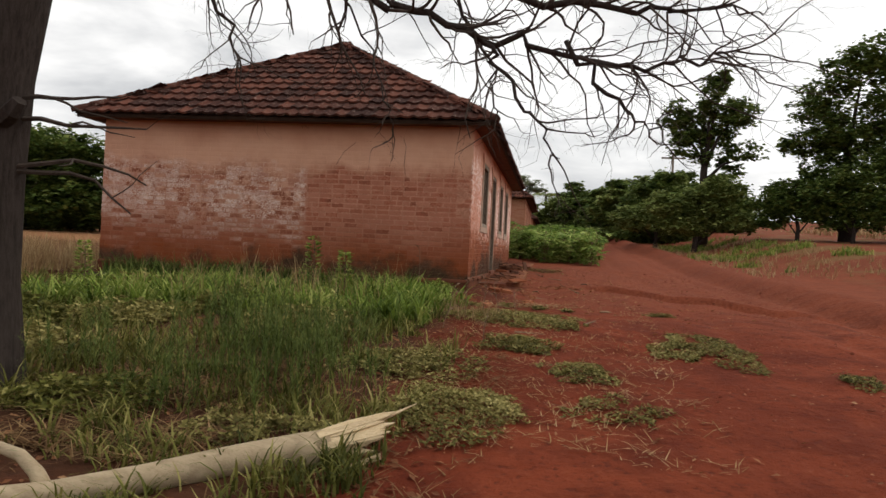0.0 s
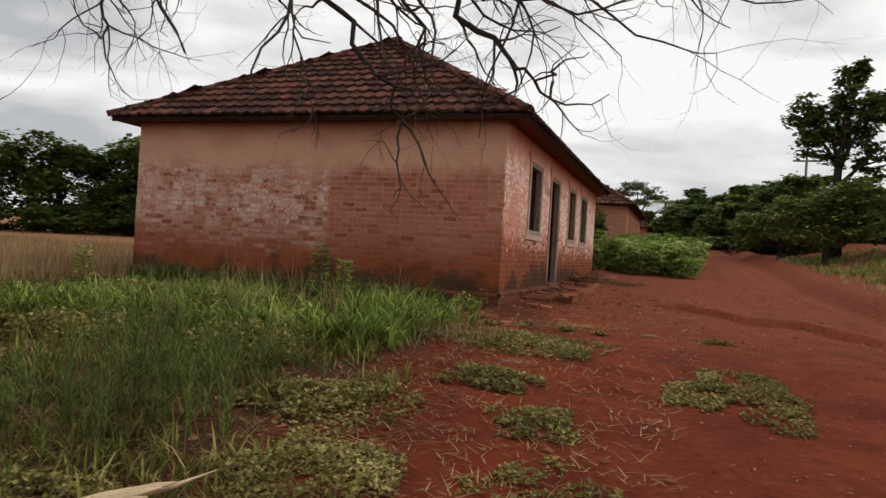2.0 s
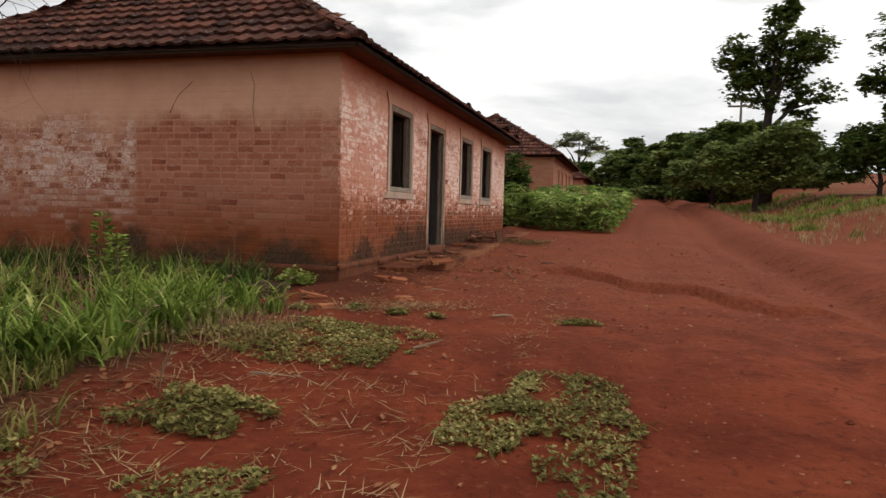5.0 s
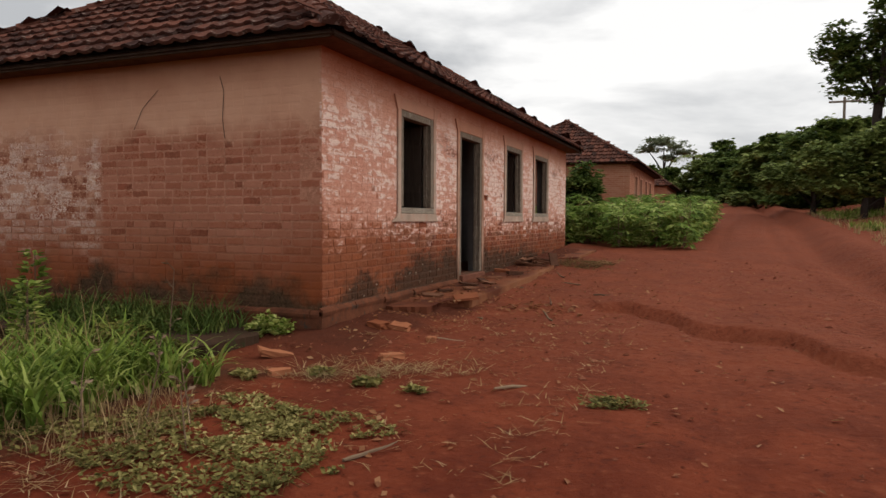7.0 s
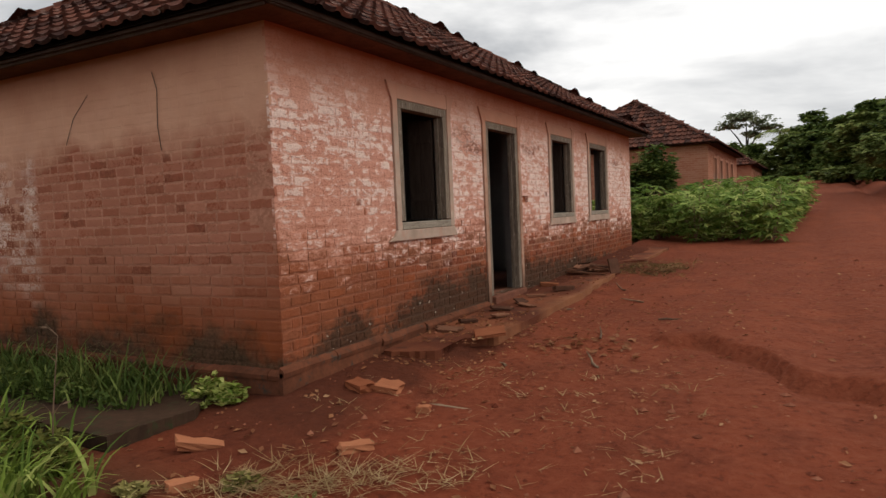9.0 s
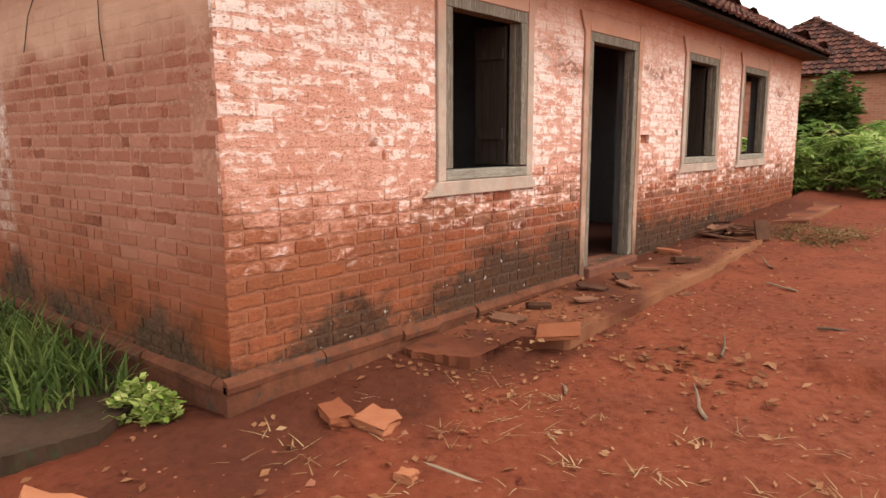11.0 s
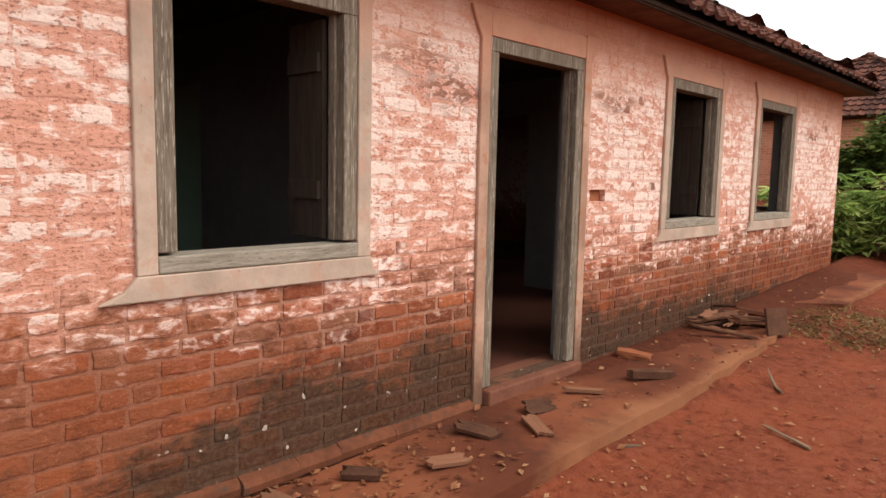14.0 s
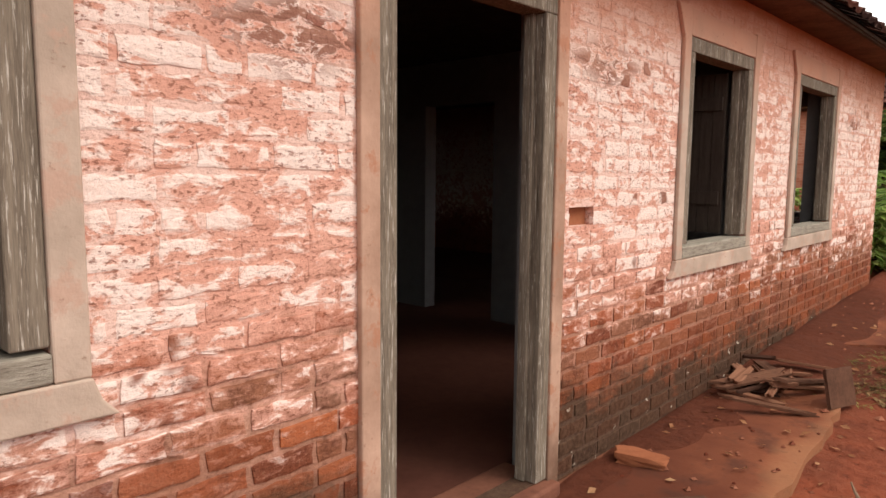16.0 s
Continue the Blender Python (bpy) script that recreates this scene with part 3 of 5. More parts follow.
def holed_wall(axis, a, b, lo, hi, z0, z1, openings):
    """A wall standing along one axis from lo to hi, between a and b across it, with openings (lo, hi, z0, z1) through it."""
    us = sorted({lo, hi, *[v for o in openings for v in o[:2]]})
    vs = sorted({z0, z1, *[min(max(v, z0), z1) for o in openings for v in o[2:]]})
    nu, nv = len(us), len(vs)

    def solid(i, j):
        if not (0 <= i < nu - 1 and 0 <= j < nv - 1):
            return False
        u, v = (us[i] + us[i + 1]) / 2, (vs[j] + vs[j + 1]) / 2
        return not any(o[0] < u < o[1] and o[2] < v < o[3] for o in openings)
    index = lambda i, j, k: (j * nu + i) * 2 + k
    g = Geo()
    g.v = [(d, u, v) if axis == "y" else (u, d, v) for v in vs for u in us for d in (a, b)]
    for j in range(nv - 1):
        for i in range(nu - 1):
            if not solid(i, j):
                continue
            g.f.append((index(i, j, 0), index(i, j + 1, 0), index(i + 1, j + 1, 0), index(i + 1, j, 0)))
            g.f.append((index(i, j, 1), index(i + 1, j, 1), index(i + 1, j + 1, 1), index(i, j + 1, 1)))
            for di, dj, p, q in ((-1, 0, (i, j), (i, j + 1)), (1, 0, (i + 1, j + 1), (i + 1, j)), (0, -1, (i + 1, j), (i, j)), (0, 1, (i, j + 1), (i + 1, j + 1))):
                if not solid(i + di, j + dj):
                    g.f.append((index(*p, 0), index(*p, 1), index(*q, 1), index(*q, 0)))
    return g


WALL_TOP = 3.80
front_wall = part("front_wall", holed_wall("y", HX1 - 0.105, HX1 - 0.004, HY0 + 0.004, HY1 - 0.008, HB, WALL_TOP, [*FRONT_OPENINGS.values(), BRICK_GAP]), M_MORTAR, house, "peeling pink and white limewash over red brick")
part("inner_leaf", holed_wall("y", HX1 - THICK, HX1 - 0.107, HY0 + THICK, HY1 - THICK, HB, WALL_TOP, [(o[0] - 0.10, o[1] + 0.10, o[2] - 0.04 if o[2] > 1.5 else 1.05, o[3] + 0.08) for o in FRONT_OPENINGS.values()]), M_INNER, house, "dim grey plaster on the room side")
end_wall = part("end_wall", holed_wall("x", HY0 + 0.004, HY0 + THICK, HX0 + 0.008, HX1 - 0.107, HB, WALL_TOP, []), M_END_MORTAR, house, "worn pink brick end wall with bare plaster band at the top")
part("corner_mortar", Geo().box(HX1 - THICK, HX1 - 0.006, HY0 + 0.0015, HY0 + 0.0035, HB, WALL_TOP), M_END_MORTAR, house)
back_wall = part("back_wall", holed_wall("y", HX0, HX0 + THICK, HY0 + THICK, HY1 - THICK, HB, WALL_TOP, [(13.0, 14.0, 2.03, 3.3)]), M_END, house)
far_end_wall = part("far_end_wall", holed_wall("x", HY1 - THICK, HY1 - 0.008, HX0, HX1 - THICK, HB, WALL_TOP, [END_OPENING]), M_WALL, house)

part("broken_brick_end", Geo().box(HX1 - 0.104, HX1 - 0.05, BRICK_GAP[0], BRICK_GAP[1], BRICK_GAP[2], BRICK_GAP[3]), M_BRICKBIT, front_wall, "raw broken brick in a gap of the wall")

# rooms
part("interior_floor", Geo().box(HX0 + THICK, HX1 - THICK - 0.002, HY0 + THICK, HY1 - THICK, 0.98, 1.10), M_FLOOR, house)
part("interior_ceiling", Geo().box(HX0 + THICK, HX1 - THICK, HY0 + THICK, HY1 - THICK, 3.62, 3.66), M_DARKWOOD, house)
part("partition", holed_wall("x", 14.93, 15.08, HX0 + THICK, HX1 - THICK - 0.01, 1.10, 3.62, [(-5.05, -4.1, 1.10, 3.2)]), M_INNER, house)
part("partition", holed_wall("x", 18.95, 19.10, HX0 + THICK, HX1 - THICK - 0.01, 1.10, 3.62, [(-4.6, -3.7, 1.10, 3.2)]), M_INNER, house)
part("partition", holed_wall("y", -5.35, -5.2, 15.08, 18.95, 1.10, 3.62, [(17.4, 18.3, 1.10, 3.2)]), M_INNER_GREEN, house)
lining = Geo()
lining.box(HX0 + THICK, HX1 - THICK - 0.012, HY0 + THICK, HY0 + THICK + 0.01, 1.10, 3.62)
lining.box(HX0 + THICK, HX0 + THICK + 0.01, HY0 + THICK + 0.01, 12.99, 1.10, 3.62)
lining.box(HX0 + THICK, HX0 + THICK + 0.01, 14.01, HY1 - THICK - 0.01, 1.10, 3.62)
part("interior_plaster", lining, M_INNER, house)


def brick_rows(lo, hi, z0, z1, holes):
    """Lengths of brick (start, end, z) of a running bond, cut round the holes."""
    row, z = 0, z0
    while z + COURSE <= z1:
        at = lo - (BRICK_L / 2 if row % 2 else 0) + random.uniform(-0.02, 0.02)
        while at < hi:
            ln = BRICK_L if random.random() > 0.17 else BRICK_L / 2
            spans = [(max(at, lo), min(at + ln - JOINT, hi))]
            for s, e, u, v in holes:
                if z + COURSE - JOINT > u and z < v:
                    spans = [q for a, b in spans for q in ((a, min(b, s)), (max(a, e), b)) if q[1] - q[0] > 0.001]
            for a, b in spans:
                if b - a > 0.03:
                    yield a, b, z
            at += ln
        z += COURSE
        row += 1


def brick_shape(length, height, depth):
    """A worn brick with a wavering outline. Local x along the wall, y outwards, z up."""
    j = lambda q: random.uniform(-q, q)
    n = 5 if length > 0.16 else 3
    ring = [(length * i / n, 0) for i in range(n)] + [(length, 0), (length, height * 0.5)] + [(length * (n - i) / n, height) for i in range(n)] + [(0, height), (0, height * 0.5)]
    ring = [(x + j(0.0055), z + j(0.006)) for x, z in ring]
    m = len(ring)
    cx, cz = length / 2, height / 2
    v = [(x, -0.02, z) for x, z in ring]
    v += [(x + (cx - x) * 0.02, depth - 0.0012 + j(0.0006), z + (cz - z) * 0.07) for x, z in ring]
    v += [(cx + (x - cx) * 0.92, depth + j(0.0008), cz + (z - cz) * 0.72) for x, z in ring]
    f = [tuple(range(2 * m, 3 * m))]
    for r in (0, m):
        f += [(r + i, r + (i + 1) % m, r + m + (i + 1) % m, r + m + i) for i in range(m)]
    return v, f


def lay_bricks(wall, holes, lo, hi, z0, z1, place, m_joined, m_piece, near, relief):
    """The bricks of one wall: those of the near stretch as pieces, the rest joined."""
    rest, shared = Geo(), {}
    for a, b, z in brick_rows(lo, hi, z0, z1, holes):
        d = relief(a, z)
        if near(a, z):
            key = (round((b - a) * 50), random.randrange(4), round(d * 600))
            if key not in shared:
                v, f = brick_shape(key[0] / 50, COURSE - JOINT, d)
                g = Geo().add(v, f)
                shared[key] = g.mesh("brick", m_piece)
            ob = new("brick", shared[key])
            ob.parent = wall
            ob.matrix_basis = place(a, z)
        else:
            v, f = brick_shape(b - a, COURSE - JOINT, d)
            m = place(a, z)
            rest.add([tuple(m @ Vector(p)) for p in v], f)
    ob = part("brickwork", rest, m_joined, wall)
    tagged(ob, kind="stuff")


# ---------- plaster surrounds, frames and shutters ----------
def surround(o, door=False):
    """Raised plaster band round an opening, with splayed feet and ears."""
    y0, y1, z0, z1 = o
    w, t, x0 = 0.085, 0.16, HX1 - 0.004
    x1 = HX1 + 0.022
    g = Geo()
    for s, e in ((y0, -1), (y1, 1)):
        base = z0 - 0.1 if door else z0 - 0.002
        g.prism([(s, base), (s + e * w, base), (s + e * w, z1 - 0.02), (s + e * (w + 0.03), z1 + 0.03), (s + e * (w + 0.095), z1 + t), (s, z1 + t)], 0, x0, x1)
    g.prism([(y0 + 0.0005, z1), (y1 - 0.0005, z1), (y1 - 0.0005, z1 + t - 0.01), (y0 + 0.0005, z1 + t - 0.01)], 0, x0, x1 - 0.002)
    if not door:
        foot = 0.15 if y1 - y0 < 1.03 else 0.07
        g.prism([(y0 - w - foot, z0 - 0.105), (y1 + w + 0.06, z0 - 0.105), (y1 + w + 0.02, z0 - 0.06), (y1 + w, z0 - 0.0025), (y0 - w, z0 - 0.0025), (y0 - w - foot * 0.35, z0 - 0.06)], 0, x0, x1 + 0.006)
    return g


def opening_holes(o, door=False):
    y0, y1, z0, z1 = o
    return [(y0 - 0.088, y1 + 0.088, z0 - (0.12 if door else 0.06), z1 + 0.13)]


def wooden_frame(o, parent, x=HX1, door=False):
    y0, y1, z0, z1 = o
    w, d0, d1 = 0.085, x - 0.105, x + 0.012
    for name, b in (("jamb", (y0, y0 + w, z0 if door else z0 + w, z1 - w)), ("jamb", (y1 - w, y1, z0 if door else z0 + w, z1 - w)), ("head", (y0, y1, z1 - w, z1))):
        g = Geo().box(d0, d1, *b)
        if name == "jamb":   # moulded inner lip
            inner = b[1] if b[0] == y0 else b[0]
            e = 0.018 if b[0] == y0 else -0.018
            g.box(d0 + 0.01, d1 - 0.055, min(inner, inner + e), max(inner, inner + e), b[2], b[3])
        part(name, g, M_WOOD, parent, bevel=0.006)
    if not door:
        part("sill", Geo().box(d0 - 0.03, d1 + 0.012, y0, y1, z0, z0 + w * 0.85), M_SILLWOOD, parent, "cracked grey wooden sill", bevel=0.008)


def shutter(y_hinge, o, parent, swing=0.0, length=0.42):
    """A boarded leaf folded back into the room."""
    z0, z1 = o[2] + 0.09, o[3] - 0.10
    g = Geo()
    n = 4
    for i in range(n):
        a, b = i * length / n, (i + 1) * length / n - 0.004
        x = HX1 - 0.125
        g.add([(x - p, y_hinge - swing * p + q, z) for z in (z0, z1) for p, q in ((a, 0), (b, 0), (b, 0.028), (a, 0.028))],
              [(0, 1, 2, 3), (7, 6, 5, 4), (0, 4, 5, 1), (1, 5, 6, 2), (2, 6, 7, 3), (3, 7, 4, 0)])
    for z in (z0 + 0.2, z1 - 0.25):
        g.box(HX1 - 0.125 - length * 0.95, HX1 - 0.14, y_hinge - 0.022 - swing * length * 0.5, y_hinge - 0.002 - swing * length * 0.5, z, z + 0.09)
    part("shutter_leaf", g, M_SHUTTER, parent, "dark boarded shutter folded inwards")


holes = [BRICK_GAP]
for key, o in FRONT_OPENINGS.items():
    door = key == "door"
    frame_part = part("doorway" if door else "window", surround(o, door), M_STAINTRIM if door else M_TRIM, house, "raised plaster surround with splayed corners" if door else "glassless window with raised plaster surround", bevel=0.006)
    wooden_frame(o, frame_part, door=door)
    holes += opening_holes(o, door)
    if key in ("w1", "w2"):
        shutter(o[1] - 0.115, o, frame_part, 0.0 if key != "w3" else 0.05, 0.30 if key == "w1" else 0.34)

far_window = part("window", Geo().box(END_OPENING[0], END_OPENING[1], HY1 - 0.2, HY1 + 0.02, END_OPENING[2], END_OPENING[2] + 0.06), M_WOOD, house)
part("jamb", Geo().box(END_OPENING[0], END_OPENING[0] + 0.07, HY1 - 0.2, HY1 + 0.01, 2.09, 3.33), M_WOOD, far_window)
part("jamb", Geo().box(END_OPENING[1] - 0.07, END_OPENING[1], HY1 - 0.2, HY1 + 0.01, 2.09, 3.33), M_WOOD, far_window)

for pts in (((-2.55, HY0 - 0.012, 3.45), (-2.5, HY0 - 0.012, 3.3), (-2.52, HY0 - 0.012, 3.0), (-2.49, HY0 - 0.012, 2.8)),
            ((-3.75, HY0 - 0.012, 2.95), (-3.62, HY0 - 0.012, 3.18), (-3.4, HY0 - 0.012, 3.36))):
    part("loose_wire", Geo().tube(pts, [0.0035] * len(pts), 5), M_TWIG, house, "old loose electric wire")

# threshold and plinth
part("threshold", Geo().box(HX1 - THICK, HX1 + 0.07, 15.385, 16.44, 0.86, 1.112), M_STEP, house, "worn red cement doorstep", bevel=0.015)


def plinth_strip(lo, hi, along_y):
    """The plinth's stones, one by one."""
    base = part("plinth", Geo().box(HX1 - 0.01, HX1 + 0.028, lo, hi, 0.4, 1.03) if along_y else Geo().box(lo, hi, HY0 - 0.028, HY0 + 0.01, 0.4, 1.01), M_PLINTH, house, "stained brick plinth ledge")
    at = lo
    while at < hi - 0.01:
        e = min(at + random.uniform(0.22, 0.5), hi)
        top = (1.062 if along_y else 1.04) + random.uniform(-0.008, 0.008)
        out = 0.05 + random.uniform(-0.012, 0.012)
        prof = [(0, top - 0.075), (out - 0.006, top - 0.07), (out, top - 0.035), (out - 0.014, top - 0.01), (0, top + 0.008)]
        g = Geo()
        if along_y:
            g.prism([(HX1 - 0.002 + p, z) for p, z in prof], 1, at, e - 0.004)
        else:
            g.prism([(HY0 + 0.002 - p, z) for p, z in prof], 0, at, e - 0.004)
        ob = new("plinth_brick", g.mesh("plinth_brick", M_PLINTH))
        ob.parent = base
        at = e


plinth_strip(HY0 - 0.05, 15.28, True)
plinth_strip(16.49, HY1, True)
plinth_strip(HX0, HX1 - 0.01, False)

# ---------- roof ----------
TILE_W, TILE_E = 0.225, 0.345


def tile_shape(far=False):
    """A curved clay tile: local x along the eave, y up the slope, z out of the roof."""
    prof = [(0.0, 0.010), (0.03, 0.032), (0.07, 0.034), (0.105, 0.014), (0.15, 0.008), (0.20, 0.012), (0.232, 0.022)]
    if far:
        prof = [(0.0, 0.014), (0.06, 0.052), (0.13, 0.010), (0.232, 0.018)]
    n = len(prof)
    ln, lift = TILE_E + 0.06, 0.05
    j = lambda: random.uniform(-0.004, 0.004)
    v = [(x + j(), -0.01 + j(), z + lift) for x, z in prof] + [(x, ln, z - 0.004) for x, z in prof] + [(x, -0.008, z + lift - 0.036) for x, z in prof]
    f = [(i, i + 1, n + i + 1, n + i) for i in range(n - 1)] + [(2 * n + i, 2 * n + i + 1, i + 1, i) for i in range(n - 1)]
    return v, f


def hip_roof(owner, x0, x1, y0, y1, ze, rise, piece_pick, far=False):
    """Four tiled slopes between the eave lines, with hip and ridge caps."""
    half = (x1 - x0) / 2
    slope = math.hypot(half, rise)
    up = Vector((0, 0, rise / slope))
    inn = half / slope
    faces = {"end": (Vector((x0, y0, ze)), Vector((1, 0, 0)), Vector((0, 1, 0)), x1 - x0, True),
             "front": (Vector((x1, y0, ze)), Vector((0, 1, 0)), Vector((-1, 0, 0)), y1 - y0, False),
             "back": (Vector((x1, y1, ze)), Vector((-1, 0, 0)), Vector((0, -1, 0)), x1 - x0, True),
             "rear": (Vector((x0, y1, ze)), Vector((0, -1, 0)), Vector((1, 0, 0)), y1 - y0, False)}
    deck = Geo()
    xm = (x0 + x1) / 2
    top_a, top_b = (xm, y0 + half, ze + rise), (xm, y1 - half, ze + rise)
    c = [(x0, y0, ze), (x1, y0, ze), (x1, y1, ze), (x0, y1, ze)]
    deck.add([(*p[:2], p[2] - 0.012) for p in c + [top_a, top_b]], [(0, 1, 4), (1, 2, 5, 4), (2, 3, 5), (3, 0, 4, 5)])
    deck.add([(*p[:2], p[2] - 0.05) for p in c], [(3, 2, 1, 0)])
    roof = part("roof", deck, M_DARKWOOD, owner, "dark weathered clay tiles with lichen and hip caps")
    rest = Geo()
    meshes = []
    for _ in range(4):
        v, f = tile_shape()
        meshes.append(Geo().add(v, f).mesh("roof_tile", M_TILE, False))
    for key, (o, u, inward, length, _) in faces.items():
        vdir = (inward * inn + up).normalized()
        nrm = u.cross(vdir)
        rows = int(slope / TILE_E) + 1
        for r in range(rows):
            s = r * TILE_E
            inset = s / slope * half
            a, b = inset, length - inset
            k0 = int(math.floor(a / TILE_W))
            for k in range(k0, int(math.ceil(b / TILE_W)) + 1):
                at = k * TILE_W
                mid = at + TILE_W / 2
                if mid < a + 0.02 or mid > b - 0.02 or s > slope - 0.1:
                    continue
                p = o + u * at + vdir * (s - 0.03 + random.uniform(-0.008, 0.008)) + nrm * random.uniform(0, 0.006)
                m = Matrix((u, vdir, nrm)).transposed().to_4x4()
                m.translation = p
                m = m @ Matrix.Rotation(random.gauss(0, 0.012), 4, "Z")
                if piece_pick(key, r, at):
                    ob = new("roof_tile", random.choice(meshes))
                    ob.parent, ob.matrix_basis = roof, m
                else:
                    v, f = tile_shape(far or key in ("back", "rear"))
                    rest.add([tuple(m @ Vector(q)) for q in v], f)
    tagged(part("tiling", rest, M_TILES, roof), kind="stuff")
    # caps: half-round tiles lapped along hips and ridge
    lines = [((x0, y0, ze), top_a), ((x1, y0, ze), top_a), ((x1, y1, ze), top_b), ((x0, y1, ze), top_b), (top_a, top_b)]
    caps = Geo()
    for a, b in lines:
        a, b = Vector(a), Vector(b)
        d = (b - a).normalized()
        side = d.cross(Vector((0, 0, 1))).normalized()
        nn = side.cross(d)
        s = -0.02
        while s < (b - a).length - 0.05:
            v = []
            for e, r in ((s, 0.118), (s + 0.40, 0.092)):
                for i in range(7):
                    t = math.pi * i / 6
                    v.append(tuple(a + d * e + side * math.cos(t) * r * (1 + random.uniform(-.04, .04)) + nn * (math.sin(t) * r * 0.85 + 0.02)))
            fs = [(i, i + 1, i + 8, i + 7) for i in range(6)] + [tuple(range(6, -1, -1))]
            if far:
                caps.add(v, fs)
            else:
                new("cap_tile", Geo().add(v, fs).mesh("cap_tile", M_TILE)).parent = roof
            s += 0.335
    if far:
        part("ridge_cap", caps, M_TILES, roof)
    return roof


EX0, EX1, EY0, EY1 = HX0 - OVER - 0.02, HX1 + OVER - 0.01, HY0 - OVER, HY1 + OVER - 0.36 + 0.3
hip_roof(house, EX0, EX1, EY0, EY1, EAVE, RISE, lambda key, r, at: (key == "end" and r < 6) or (key == "front" and r < 3))

# eave boards and rafter tails
part("fascia", Geo().box(EX1 - 0.045, EX1 - 0.015, EY0 + 0.05, EY1, EAVE - 0.065, EAVE - 0.005), M_DARKWOOD, house, "weathered dark eave board", bevel=0.006)
part("fascia", Geo().box(EX0 + 0.03, EX1 - 0.046, EY0 + 0.03, EY0 + 0.055, EAVE - 0.075, EAVE - 0.006), M_DARKWOOD, house, bevel=0.006)
part("soffit", Geo().box(HX1 - 0.02, EX1 - 0.046, EY0 + 0.06, EY1 - 0.02, EAVE - 0.052, EAVE - 0.038), M_SOFFIT, house)
part("soffit", Geo().box(EX0 + 0.04, HX1 - 0.022, EY0 + 0.06, HY0 + 0.02, EAVE - 0.052, EAVE - 0.038), M_SOFFIT, house)

# ---------- cement path and slabs ----------
def slab(pts, z0, thick, wave=0.012, n=14):
    """A broken cement slab: top polygon in plan with a ragged edge, following the ground's slope along y."""
    ring = []
    for i, p in enumerate(pts):
        q = pts[(i + 1) % len(pts)]
        for k in range(n):
            t = k / n
            ring.append((p[0] + (q[0] - p[0]) * t + random.uniform(-wave, wave), p[1] + (q[1] - p[1]) * t + random.uniform(-wave, wave)))
    top = [(x, y, z0(x, y)) for x, y in ring]
    g = Geo()
    m = len(ring)
    cx, cy = sum(p[0] for p in ring) / m, sum(p[1] for p in ring) / m
    g.add(top + [(x, y, z - thick) for x, y, z in top] + [(cx, cy, z0(cx, cy))], [(i, (i + 1) % m, 2 * m) for i in range(m)] + [((i + 1) % m, i, i + m, (i + 1) % m + m) for i in range(m)])
    return g


path_z = lambda x, y: float(np.interp(y, [13, 16, 19.6, 23], [0.95, 1.035, 1.125, 1.24]))
solo("cement_path", slab([(-1.27, 12.85), (-1.1, 12.80), (-0.75, 12.98), (-0.85, 13.4), (-0.5, 13.75), (-0.47, 16.2), (-0.5, 17.4), (-0.58, 18.6), (-0.75, 19.6), (-1.27, 19.8)], path_z, 0.3, 0.02, 9), M_CEMENT, "cracked cement path coated in red dust beside the house wall", "path", kind="structure")
solo("cement_slab", slab([(-1.27, 19.9), (-0.5, 20.4), (-0.45, 22.6), (-1.27, 22.9)], lambda x, y: float(np.interp(y, [19, 23], [1.11, 1.26])), 0.3), M_CEMENT, "dusty cement slab strip at the wall's foot", "path", kind="structure")
solo("end_slab", slab([(-8.3, 11.5), (-8.3, 10.45), (-2.7, 10.42), (-1.72, 10.35), (-1.66, 11.0), (-2.0, 11.5)], lambda x, y: 0.86 + 0.01 * (x + 2), 0.4), M_APRON, "mossy broken cement apron along the end wall", "path", kind="structure")

# ---------- bare tree at the wayside and its fallen limb ----------
def wander(p, d, length, seg, bend, lift):
    """A crooked line of points from p along d."""
    pts, d = [Vector(p)], Vector(d).normalized()
    for i in range(seg):
        d = (d + Vector((random.gauss(0, bend), random.gauss(0, bend), random.gauss(0, bend) + lift))).normalized()
        pts.append(pts[-1] + d * length / seg)
    return pts, d


def branch(g, p, d, length, r, level, lift=0.0):
    pts, _ = wander(p, d, length, 7 if level < 3 else 5, 0.27, lift)
    n = len(pts)
    g.tube(pts, [r * (1 - 0.72 * i / (n - 1)) for i in range(n)], 5 if level > 1 else 7)
    if level >= 4 or length < 0.18:
        return
    kids = random.choice((2, 3, 3, 4)) if level < 3 else random.choice((1, 2, 2))
    for k in range(kids):
        i = random.randrange(2, n)
        dd = (pts[i] - pts[i - 1]).normalized()
        off = Vector((random.gauss(0, 0.7), random.gauss(0, 0.7), random.gauss(-0.1, 0.55)))
        branch(g, pts[i], dd + off, length * random.uniform(0.42, 0.7), r * (1 - 0.72 * i / (n - 1)) * random.uniform(0.5, 0.72), level + 1, lift + random.choice((0, 0.03, -0.04)))


